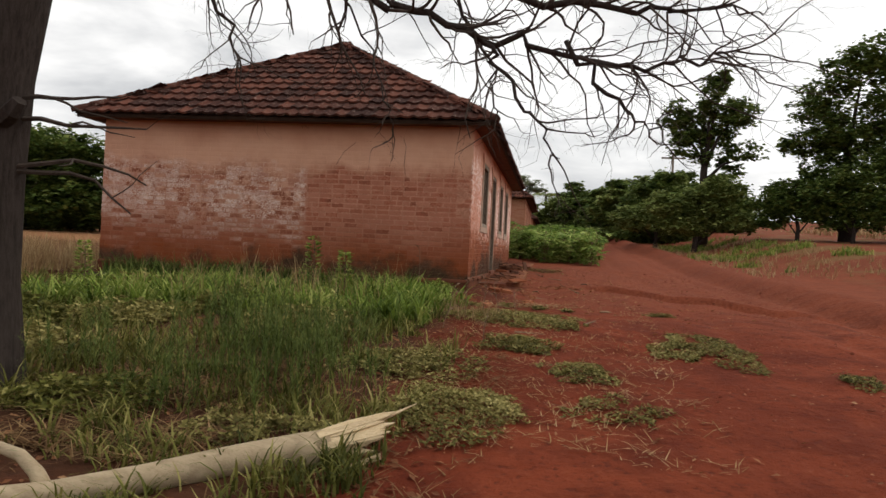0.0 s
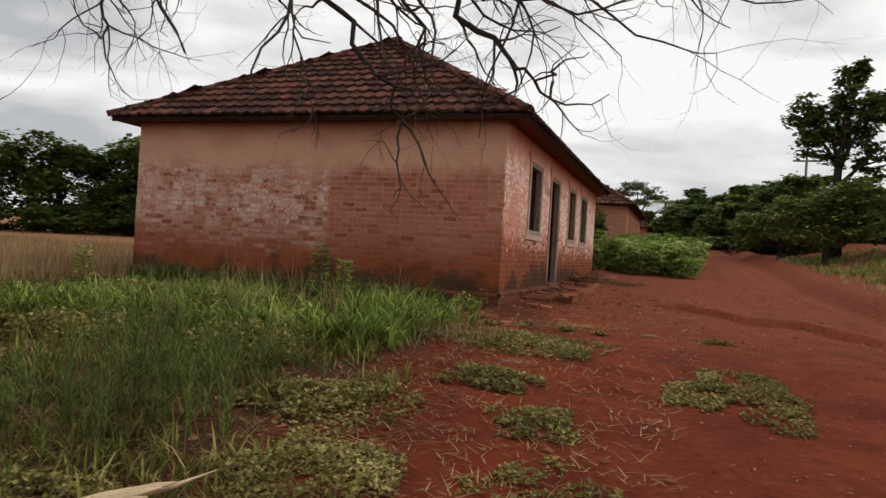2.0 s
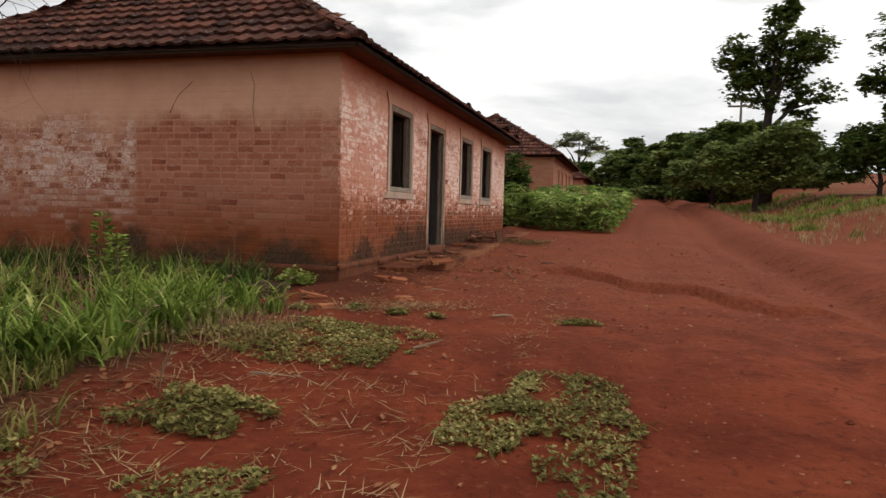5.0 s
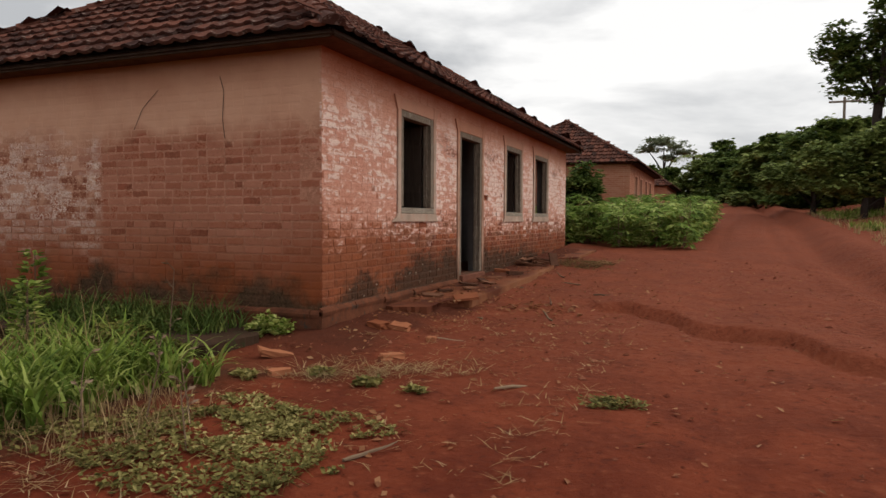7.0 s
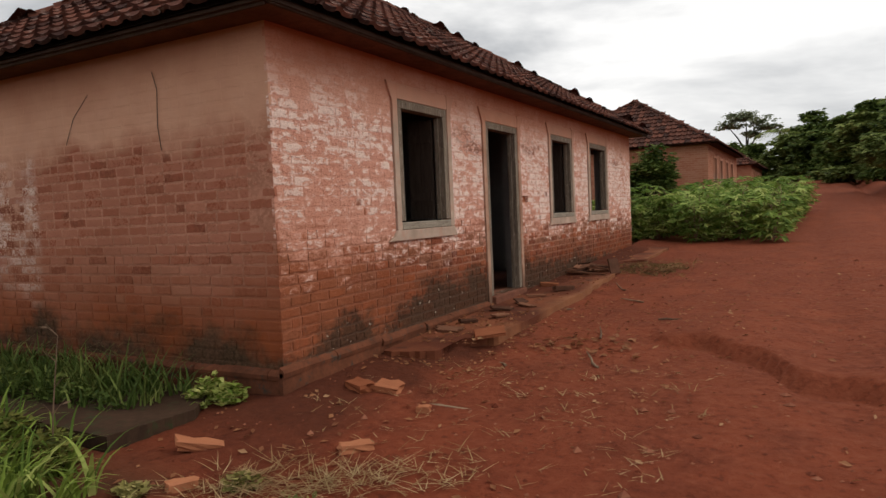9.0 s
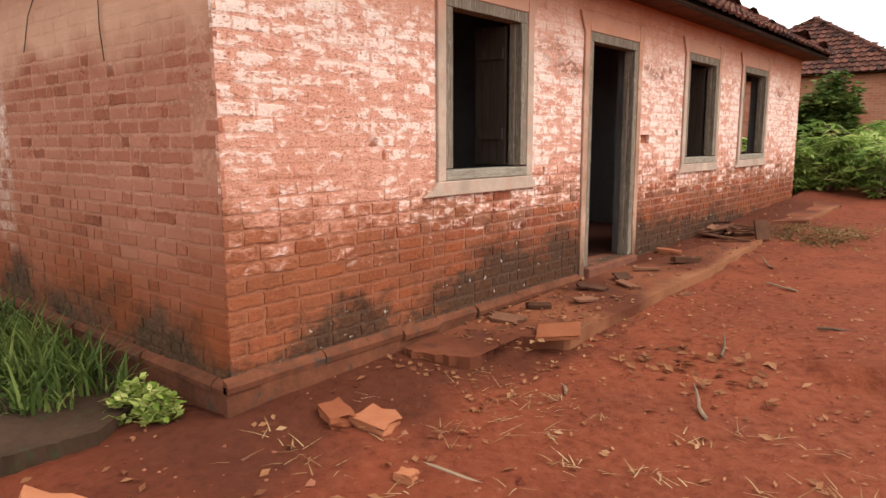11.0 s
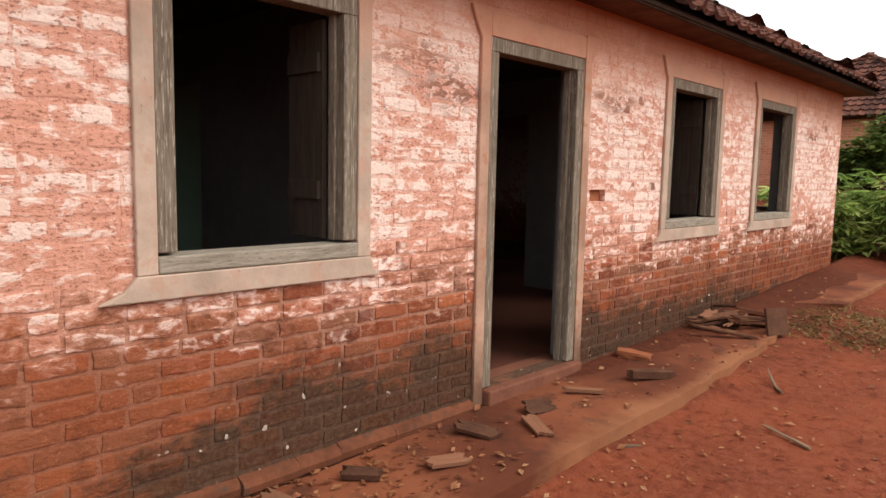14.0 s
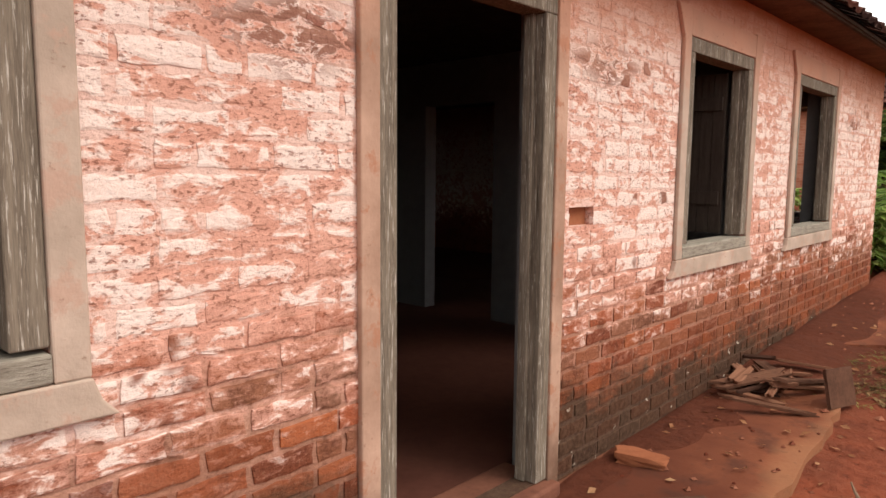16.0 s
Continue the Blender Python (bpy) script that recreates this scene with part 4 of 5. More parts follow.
def bare_tree():
    bx, by = -4.02, 4.35
    g0 = gz(bx, by)
    tree = thing("bare_tree", (bx, by, g0), "dark leafless tree with crooked drooping twigs, rooted among weeds", "tree")
    trunk_pts = [(bx - 0.02, by, g0 - 0.2), (bx, by, g0 + 0.1), (bx - 0.03, by, g0 + 0.8), (bx - 0.02, by, g0 + 1.6), (bx + 0.02, by, g0 + 2.3), (bx + 0.10, by, g0 + 3.0), (bx + 0.24, by + 0.05, g0 + 3.7)]
    part("trunk", Geo().tube(trunk_pts, [0.36, 0.30, 0.26, 0.245, 0.25, 0.26, 0.22], 14, 0.06), M_BARK, tree, smooth=True)
    part("stub", Geo().tube([(bx + 0.15, by - 0.1, g0 + 1.95), (bx + 0.3, by - 0.15, g0 + 2.03), (bx + 0.36, by - 0.16, g0 + 2.1)], [0.07, 0.075, 0.05], 7, 0.1), M_BARK, tree, "broken branch stub")
    limbs = [((bx + 0.2, by + 0.05, g0 + 3.6), [(-2.7, 4.7, 4.8), (-1.6, 5.2, 4.4), (-0.85, 5.6, 3.7), (-0.5, 5.85, 3.15), (-0.45, 5.95, 2.8)], 0.066),
             ((bx + 0.2, by + 0.05, g0 + 3.55), [(-2.4, 4.3, 3.75), (-1.33, 4.3, 3.22), (-0.9, 4.3, 3.09), (-0.44, 4.3, 2.92), (0.0, 4.3, 2.86), (0.32, 4.3, 2.79), (0.63, 4.3, 2.73), (0.9, 4.3, 2.78), (1.12, 4.3, 2.85)], 0.064),
             ((-0.44, 4.3, 2.92), [(-0.33, 4.3, 2.77), (-0.13, 4.3, 2.47), (0.0, 4.3, 2.28), (0.1, 4.3, 2.16)], 0.055),
             ((0.1, 4.3, 2.85), [(0.39, 4.3, 2.58), (0.58, 4.3, 2.40), (0.72, 4.3, 2.35)], 0.052),
             ((-1.2, 4.3, 3.25), [(-0.4, 4.3, 3.2), (0.3, 4.25, 3.12), (0.7, 4.3, 3.1), (1.1, 4.3, 3.13)], 0.061),
             ((bx + 0.1, by, g0 + 3.6), [(-3.6, 4.3, 5.4), (-3.2, 4.2, 6.6)], 0.14),
             ((bx + 0.15, by + 0.1, g0 + 3.4), [(-3.0, 5.5, 4.7), (-2.3, 5.8, 4.3), (-1.7, 6.0, 3.5), (-1.5, 6.05, 2.9), (-1.4, 6.0, 2.6)], 0.05),
             ((bx + 0.15, by + 0.1, g0 + 3.3), [(-3.2, 4.8, 4.4), (-2.85, 5.0, 3.9), (-2.6, 5.2, 3.3), (-2.5, 5.1, 2.95)], 0.062)]
    for start, via, r in limbs:
        pts = [Vector(start)] + [Vector(p) for p in via]
        dense = []
        for i in range(len(pts) - 1):
            for k in range(4):
                dense.append(pts[i].lerp(pts[i + 1], k / 4) + Vector((random.gauss(0, 0.03), random.gauss(0, 0.03), random.gauss(0, 0.03))))
        dense.append(pts[-1])
        n = len(dense)
        rad = [(r if r > 0.1 else 0.034 if r > 0.0601 else 0.018) * (1 - 0.8 * i / (n - 1)) for i in range(n)]
        limb = part("limb", Geo().tube(dense, rad, 8, 0.05), M_BARK, tree, smooth=True)
        g = Geo()
        if r < 0.13:
            for i in range(6 if n > 14 else 2, n):
                for q in range(random.choice((1, 1, 2, 2)) if r > 0.0601 else random.choice((0, 1, 1))):
                    d = (dense[i] - dense[i - 1]).normalized() * 0.9 + Vector((random.gauss(0.15, 0.5), random.gauss(0, 0.5), random.gauss(-0.25, 0.45)))
                    branch(g, dense[i], d, random.uniform(0.45, 0.85) if r > 0.06 else random.uniform(0.3, 0.6), max(0.007, rad[i] * 0.5), 2, random.choice((-0.05, 0.0, 0.06)))
            tagged(part("twig_spray", g, M_TWIG, limb), kind="stuff")
    low = Geo()
    for z, ln, d in ((g0 + 2.0, 0.9, (1, 0.5, 0.04)), (g0 + 1.65, 1.0, (1, 0.6, -0.1)), (g0 + 1.62, 0.9, (1, 0.2, 0.05)), (g0 + 2.15, 0.8, (1, 0.1, 0.15))):
        branch(low, (bx + 0.2, by, z), d, ln, 0.022, 3, 0.0)
    tagged(part("low_twig_spray", low, M_TWIG, tree), kind="stuff")


random.seed(11)
bare_tree()


def fallen_limb():
    limb = thing("fallen_limb", (-1.7, 3.4, 0.22), "pale smooth fallen tree limb with splintered broken end on weeds", "log")
    a = [(-3.3, 2.35, 0.22), (-2.75, 2.6, 0.25), (-2.25, 2.86, 0.27), (-1.9, 3.10, 0.31), (-1.57, 3.42, 0.345), (-1.3, 3.66, 0.36), (-1.16, 3.76, 0.365)]
    part("stem", Geo().tube(a, [0.055, 0.065, 0.075, 0.078, 0.082, 0.094, 0.10], 16, 0.035), M_LOG, limb, smooth=True)
    part("knot", Geo().tube([(-1.28, 3.6, 0.36), (-1.2, 3.60, 0.35), (-1.15, 3.60, 0.33)], [0.07, 0.075, 0.045], 9, 0.12), M_LOG, limb, "dark weathered knot beside the break", smooth=True)
    d = Vector((0.40, 0.34, 0.055)).normalized()
    side = d.cross(Vector((0, 0, 1))).normalized()
    for i in range(40):
        t = 2 * math.pi * i / 40
        r = 0.085 * math.sqrt(random.uniform(0.35, 1))
        p = Vector((-1.22, 3.72, 0.365)) + side * math.cos(t) * r + Vector((0, 0, 1)) * math.sin(t) * r
        ln = random.uniform(0.30, 0.42) + 0.12 * math.sin(t)
        q = p + d * ln + Vector((0, 0, 0.045 * math.sin(t))) + side * math.cos(t) * 0.05
        part("splinter", Geo().tube([p, p.lerp(q, 0.5), p.lerp(q, 0.85), q], [0.026, 0.026, 0.016, 0.003], 5, 0.25), M_SPLIT, limb, "pale freshly split wood")
    part("long_splinter", Geo().tube([(-0.98, 3.95, 0.47), (-0.84, 4.08, 0.51), (-0.72, 4.20, 0.56)], [0.022, 0.012, 0.002], 5), M_SPLIT, limb)
    part("torn_strip", Geo().tube([(-0.86, 3.82, 0.31), (-1.0, 3.62, 0.28), (-1.12, 3.46, 0.23)], [0.03, 0.026, 0.01], 6, 0.25), M_SPLIT, limb)
    part("side_shoot", Geo().tube([(-2.25, 2.86, 0.27), (-2.36, 2.92, 0.36), (-2.5, 2.98, 0.41), (-2.9, 3.1, 0.44)], [0.05, 0.036, 0.032, 0.022], 9, 0.05), M_LOG, limb, smooth=True)


fallen_limb()

# ---------- weeds and grass ----------
def scatter(count, region, dense=None):
    """Places in a rectangle, thinned by a noise field."""
    x0, x1, y0, y1 = region
    out = []
    while len(out) < count:
        x, y = random.uniform(x0, x1), random.uniform(y0, y1)
        if dense is None or random.random() < dense(x, y):
            out.append((x, y))
    return out


def weedy(x, y):
    """How thick the weeds grow."""
    edge = -0.75 - 0.32 * max(0.0, 8.7 - y) + 0.5 * noise.noise((x * 0.7, y * 0.7, 3))
    if y < 6.8:
        edge = -0.55 + 0.35 * noise.noise((x, y, 8)) - 0.12 * abs(y - 4.6)
    return 1.0 if x < edge else 0.0


def grass_field(name, places, material, hmin, hmax, width, per, label, droop=(0.7, 1.7), seg=3):
    g = Geo()
    for x, y in places:
        z = gz(x, y) - 0.01
        if x < -1.9 and y > 10.45:
            z = 0.84
        h = random.uniform(hmin, hmax)
        for _ in range(per):
            a = random.uniform(0, 2 * math.pi)
            lying = droop[0] >= 1.5
            g.blade((x + random.gauss(0, 0.03), y + random.gauss(0, 0.03), z + 0.02 * lying), a, h * random.uniform(0.6, 1.1), width * random.uniform(0.7, 1.3), random.uniform(0, 0.3) if lying else random.uniform(*droop), random.uniform(1.15, 1.5) if lying else random.uniform(0.05, 0.45), seg)
    solo(name, g, material, label, "grass", kind="stuff")


random.seed(21)
band = lambda x, y: weedy(x, y) * max(0.03, min(1, 0.5 + 2.6 * noise.noise((x * 0.9, y * 0.9, 12)))) * (0.35 + 0.65 * ramp01(y, 7.3, 8.3)) * (1 - 0.85 * ramp01(x, -1.6, -1.2))
grass_field("tall_grass", scatter(1000, (-6.6, -1.3, 7.4, 10.1), band), M_GRASS, 0.25, 0.62, 0.03, 8, "lush tall green grass in front of the end wall", (0.9, 2.3), 4)
grass_field("rough_grass", scatter(2300, (-7.5, -0.8, 2.2, 8.2), lambda x, y: weedy(x, y) * max(0.03, min(1, 0.45 + 3.2 * noise.noise((x * 1.2, y * 1.2, 15))))), M_WEED, 0.08, 0.32, 0.017, 6, "rough mixed weeds and grass on the verge", (0.8, 2.2))
grass_field("left_grass", scatter(800, (-9.0, -4.5, 5.0, 10.2), None), M_WEED, 0.15, 0.42, 0.016, 6, "rank weeds beside the field edge")
grass_field("dry_straw", scatter(1500, (-6.0, -0.2, 3.0, 8.8), lambda x, y: weedy(x - 0.5, y)), M_DEADGRASS, 0.10, 0.30, 0.006, 4, "dry straw lying among weeds", (1.5, 2.4))
grass_field("field_stubble", scatter(5200, (-26, -8.9, 11.0, 30), None), M_STRAW, 0.35, 0.75, 0.016, 3, "tall dry tan grass on the field behind", (0.2, 0.8), 2)
grass_field("field_edge_straw", scatter(1200, (-13, -8.3, 8.5, 12.0), None), M_STRAW, 0.3, 0.7, 0.010, 4, "tall dry tan grass at the field edge", (0.2, 0.9), 2)
grass_field("wall_foot_weeds", scatter(480, (-7.8, -2.1, 10.75, 11.42), lambda x, y: 0.25 + 0.75 * ramp01(y, 10.8, 11.2)), M_TREELEAF, 0.15, 0.5, 0.018, 6, "dark weeds growing against the end wall")


grass_field("grass_clump", [(-1.8 + random.gauss(0, 0.28), 9.6 + random.gauss(0, 0.25)) for _ in range(75)], M_GRASS, 0.3, 0.58, 0.026, 7, "bright clump of long arching grass before the apron", (1.0, 2.4), 5)


def feathery_clumps():
    g = Geo()
    for cx, cy, n, hh in ((-1.75, 4.95, 60, 0.55), (-2.3, 5.6, 55, 0.62), (-2.9, 6.2, 45, 0.6), (-1.9, 6.1, 40, 0.5), (-3.5, 5.0, 30, 0.5), (-2.5, 4.5, 35, 0.42)):
        for _ in range(n):
            x, y = cx + random.gauss(0, 0.3), cy + random.gauss(0, 0.3)
            z, h = gz(x, y), hh * random.uniform(0.6, 1.25)
            lean = (random.gauss(0, 0.12), random.gauss(0, 0.12))
            g.tube([(x, y, z), (x + lean[0] * h, y + lean[1] * h, z + h)], [0.004, 0.0015], 3)
            for i in range(36):
                t = random.uniform(0.25, 1.0)
                g.blade((x + lean[0] * h * t, y + lean[1] * h * t, z + h * t), random.uniform(0, 6.28), random.uniform(0.05, 0.12) * (1.3 - 0.6 * t), 0.006, 0.6, random.uniform(0.4, 1.1), 2)
    solo("feathery_weeds", g, M_FEATHER, "soft feathery green weeds growing on the verge", "weeds", kind="stuff")


feathery_clumps()


def creeping_patch(name, cx, cy, rx, ry, count, label, size=0.03, material=M_CREEP, high=0.06):
    g = Geo()
    for _ in range(count):
        a, r = random.uniform(0, 6.283), math.sqrt(random.random())
        wob = 0.7 + 0.5 * noise.noise((math.cos(a) * 1.3 + cx, math.sin(a) * 1.3 + cy, 2))
        x, y = cx + math.cos(a) * r * rx * wob, cy + math.sin(a) * r * ry * wob
        if noise.noise((x * 5, y * 5, 9)) < -0.25:
            continue
        z = gz(x, y) + random.uniform(0.0, high) * (1 - 0.6 * r)
        for _ in range(3):
            b = random.uniform(0, 6.283)
            g.leaf((x, y, z), (math.cos(b), math.sin(b), random.uniform(-0.1, 0.7)), size * random.uniform(0.7, 1.5), size * random.uniform(0.45, 0.8), b)
        if random.random() < 0.12:
            b = random.uniform(0, 6.283)
            g.tube([(x, y, z - 0.01), (x + 0.07 * math.cos(b), y + 0.07 * math.sin(b), z + 0.03), (x + 0.14 * math.cos(b), y + 0.14 * math.sin(b), z)], [0.002, 0.0018, 0.001], 3)
    solo(name, g, material, label, "weeds", kind="stuff")


random.seed(31)
creeping_patch("creeping_weed_patch", 1.72, 7.65, 0.72, 1.15, 2300, "low creeping weed patch on bare red earth")
creeping_patch("creeping_weed_patch", -0.2, 7.15, 0.55, 0.5, 900, "low bluish-green weed clump on red earth", 0.034, M_CREEP, 0.13)
creeping_patch("creeping_weed_patch", 0.4, 6.15, 0.5, 0.55, 700, "sparse creeping weed patch on red earth")
creeping_patch("creeping_weed_patch", -0.55, 4.75, 0.75, 0.8, 1900, "dense low weeds with small pale flowers beside the log", 0.03, M_CREEP, 0.16)
creeping_patch("creeping_weed_patch", -0.35, 8.6, 1.5, 0.75, 2200, "creeping weeds along the grass edge", 0.03, M_CREEP, 0.08)
creeping_patch("creeping_weed_patch", -0.2, 9.3, 1.0, 0.5, 900, "creeping weeds near the house corner", 0.03, M_CREEP, 0.06)
for wx, wy in ((-0.55, 10.35), (-0.05, 10.2), (0.35, 10.15), (-1.0, 10.0)):
    creeping_patch("creeping_weed_patch", wx, wy, 0.14, 0.14, 45, "small green seedling tuft in red earth", 0.045, M_CREEP, 0.06)
creeping_patch("creeping_weed_patch", 2.9, 6.6, 0.3, 0.4, 260, "small weed tuft on the dirt road")
creeping_patch("creeping_weed_patch", 1.7, 10.4, 0.35, 0.2, 200, "small dry weed tuft on the dirt road")
creeping_patch("creeping_weed_patch", -0.95, 5.9, 0.7, 0.8, 900, "dense low weeds with small pale flowers on the verge", 0.03, M_CREEP, 0.2)
creeping_patch("creeping_weed_patch", 0.6, 5.1, 0.5, 0.5, 350, "sparse seedlings on red earth")
creeping_patch("creeping_weed_patch", -1.75, 11.3, 0.32, 0.18, 260, "bright leafy weed at the foot of the house corner", 0.05, M_GRASS, 0.25)
creeping_patch("creeping_weed_patch", -0.15, 19.5, 0.7, 1.1, 800, "trampled dry grass beside the path", 0.03, M_DEADGRASS, 0.03)
creeping_patch("creeping_weed_patch", -3.6, 10.9, 1.6, 0.3, 900, "leafy weeds on the cement apron", 0.05, M_TREELEAF, 0.35)
grass_field("path_tuft", scatter(220, (-0.75, 0.5, 18.6, 20.6), None), M_WEED, 0.05, 0.14, 0.005, 4, "thin trampled grass beside the path", (1.5, 2.2))
grass_field("corner_grass", scatter(90, (-1.5, -0.5, 8.2, 9.3), None), M_STRAW, 0.1, 0.3, 0.006, 4, "dry stems at the grass edge", (0.4, 1.6))

for cx, cy, rx, ry, n, hi, sz, mat in ((-2.6, 7.1, 0.9, 0.7, 900, 0.28, 0.05, M_CREEP), (-3.7, 7.9, 1.0, 0.7, 900, 0.34, 0.055, M_WEED), (-4.7, 6.9, 1.0, 0.9, 900, 0.32, 0.05, M_CREEP), (-3.1, 4.3, 0.8, 0.6, 800, 0.2, 0.05, M_WEED),
                                       (-4.6, 5.4, 0.9, 0.8, 800, 0.3, 0.055, M_CREEP), (-5.9, 6.6, 1.1, 1.0, 900, 0.4, 0.06, M_WEED), (-1.3, 5.9, 0.6, 0.6, 700, 0.16, 0.035, M_CREEP), (-5.6, 8.8, 1.2, 0.9, 900, 0.42, 0.06, M_CREEP), (-2.2, 9.9, 0.9, 0.5, 700, 0.4, 0.055, M_WEED), (-1.7, 4.0, 0.7, 0.4, 700, 0.14, 0.035, M_CREEP)):
    creeping_patch("broadleaf_weeds", cx, cy, rx, ry, n, "mixed broadleaf weeds growing through the grass", sz, mat, hi)
grass_field("dead_grass", scatter(900, (-4.6, -1.7, 3.4, 6.4), lambda x, y: 1.0 if noise.noise((x * 0.9, y * 0.9, 30)) > -0.05 else 0.1), M_DEADGRASS, 0.15, 0.45, 0.010, 4, "heap of flattened dead brown grass", (1.5, 2.6), 3)
grass_field("seeding_grass", scatter(140, (-5.5, -1.9, 7.6, 9.9), None), M_STRAW, 0.5, 0.85, 0.006, 3, "tall pale seeding stems among the grass", (0.2, 0.9), 3)

def sapling(x, y, h, label):
    z = gz(x, y)
    t = thing("sapling", (x, y, z), label, "plant")
    part("stem", Geo().tube([(x, y, z - 0.02), (x + 0.02, y, z + h * 0.5), (x, y + 0.02, z + h)], [0.012, 0.009, 0.004], 6), M_STICK, t)
    g = Geo()
    for i in range(150):
        q, a = random.uniform(0.25, 1.0), random.uniform(0, 6.283)
        rr = 0.2 * h * (1.2 - q) + 0.03
        g.leaf((x + math.cos(a) * rr * 0.5, y + math.sin(a) * rr * 0.5, z + h * q), (math.cos(a), math.sin(a), random.uniform(-0.3, 0.6)), random.uniform(0.06, 0.12), 0.04, a)
    part("foliage", g, M_GRASS, t)


sapling(-6.6, 8.9, 0.75, "small bright green leafy sapling at the field edge")
sapling(-2.9, 9.6, 0.7, "leafy green weed stem before the end wall")
sapling(-3.6, 10.2, 0.9, "tall leafy weed stem before the end wall")
for x, y, h in ((-0.75, 8.75, 0.5), (-0.55, 8.9, 0.42), (-0.3, 8.6, 0.36), (-0.95, 8.5, 0.45), (-1.1, 7.6, 0.5), (-0.6, 7.3, 0.35), (-1.9, 10.1, 0.8)):
    pts, _ = wander((x, y, gz(x, y) - 0.02), (random.gauss(0, 0.15), random.gauss(0, 0.15), 1), h, 5, 0.08, 0)
    g = Geo().tube(pts, [0.006, 0.005, 0.005, 0.004, 0.003, 0.002], 5)
    for _ in range(7):
        q = random.choice(pts[2:])
        a = random.uniform(0, 6.283)
        g.tube([q, q + Vector((math.cos(a) * 0.07, math.sin(a) * 0.07, 0.08))], [0.003, 0.0012], 4)
        g.leaf(q + Vector((math.cos(a) * 0.05, math.sin(a) * 0.05, 0.05)), (math.cos(a), math.sin(a), 0.2), 0.06, 0.022, a)
    solo("dry_stalk", g, M_STICK, "dark withered weed stalk standing in the verge", "plant", "withered stalks")

# ---------- cassava bed ----------
def cassava_plant(at, label, first=None):
    if first is not None:
        ob = copy_thing(first, pose(*at, 0, 0, random.uniform(0, 360)))
        s = random.uniform(0.85, 1.2)
        ob.scale = (s, s, s)
        return ob
    p = thing("cassava_plant", at, label, "plant", "cassava plants in the bed")
    stems, leaves = Geo(), Geo()
    for _ in range(3):
        a = random.uniform(0, 6.28)
        pts, d = wander(at, (math.cos(a) * 0.3, math.sin(a) * 0.3, 1), random.uniform(0.7, 1.0), 4, 0.08, 0)
        stems.tube(pts, [0.014, 0.012, 0.010, 0.008, 0.006], 5)
        for i in range(24):
            q = pts[-1].lerp(pts[0], random.random() ** 1.3)
            b = random.uniform(0, 6.28)
            tip = q + Vector((math.cos(b), math.sin(b), random.uniform(0.1, 0.8))) * random.uniform(0.14, 0.3)
            stems.tube([q, tip], [0.003, 0.002], 3)
            for k in range(7):
                c = b + (k - 3) * 0.62
                leaves.leaf(tip, (math.cos(c), math.sin(c), random.uniform(-0.75, 0.1)), random.uniform(0.16, 0.25), 0.06, c)
    part("stem", stems, M_STICK, p)
    part("foliage", leaves, M_CASSAVA, p)
    return p


random.seed(41)
c_first = None
for iy in range(16):
    for ix in range(5):
        x = -1.6 + ix * 0.72 + random.uniform(-0.2, 0.2) + (0.03 * iy)
        y = 24.2 + iy * 0.72 + random.uniform(-0.2, 0.2)
        if x > 1.55 + 0.05 * iy:
            continue
        ob = cassava_plant((x, y, gz(x, y)), "leafy green cassava plant in a dense bed beyond the house", c_first)
        c_first = c_first or ob
for ix in range(7):
    x, y = -7.6 + ix * 0.95 + random.uniform(-0.2, 0.2), 25.0 + random.uniform(-0.4, 0.8)
    cassava_plant((x, y, gz(x, y)), "", c_first)

# ---------- trees and bushes ----------
def leafy_crown(blobs, count, size, spread=0.24):
    """Small leaves gathered in clumps round lobes (x, y, z, rx, ry, rz), with gaps between."""
    g = Geo()
    lobes = []
    for b in blobs:
        for _ in range(5):
            v = Vector((random.gauss(0, 1), random.gauss(0, 1), random.gauss(0, 1))).normalized() * random.uniform(0.4, 0.75)
            q = random.uniform(0.38, 0.68)
            lobes.append((b[0] + v.x * b[3], b[1] + v.y * b[4], b[2] + v.z * b[5], b[3] * q, b[4] * q, b[5] * q))
    total = sum(b[3] * b[4] + b[3] * b[5] for b in lobes)
    for bx, by, bz, rx, ry, rz in lobes:
        n_clump = max(10, int(2.2 * count * (rx * ry + rx * rz) / total / 18))
        for _ in range(n_clump):
            v = Vector((random.gauss(0, 1), random.gauss(0, 1), random.gauss(0, 1))).normalized() * random.choice((random.uniform(0.3, 0.8), random.uniform(0.8, 1.08), random.uniform(0.8, 1.0)))
            if v.z < -0.5:
                v.z *= 0.6
            c = Vector((bx + v.x * rx, by + v.y * ry, bz + v.z * rz))
            cs = spread * (rx + rz) * 0.5 * random.uniform(0.5, 1.2)
            for _ in range(18):
                o = Vector((random.gauss(0, cs), random.gauss(0, cs), random.gauss(0, cs * 0.55)))
                a = random.uniform(0, 6.283)
                g.leaf(c + o, (math.cos(a) + v.x * 0.6, math.sin(a) + v.y * 0.6, random.uniform(-0.5, 0.25)), size * random.uniform(0.9, 1.8), size * random.uniform(0.7, 1.1), a)
    return g


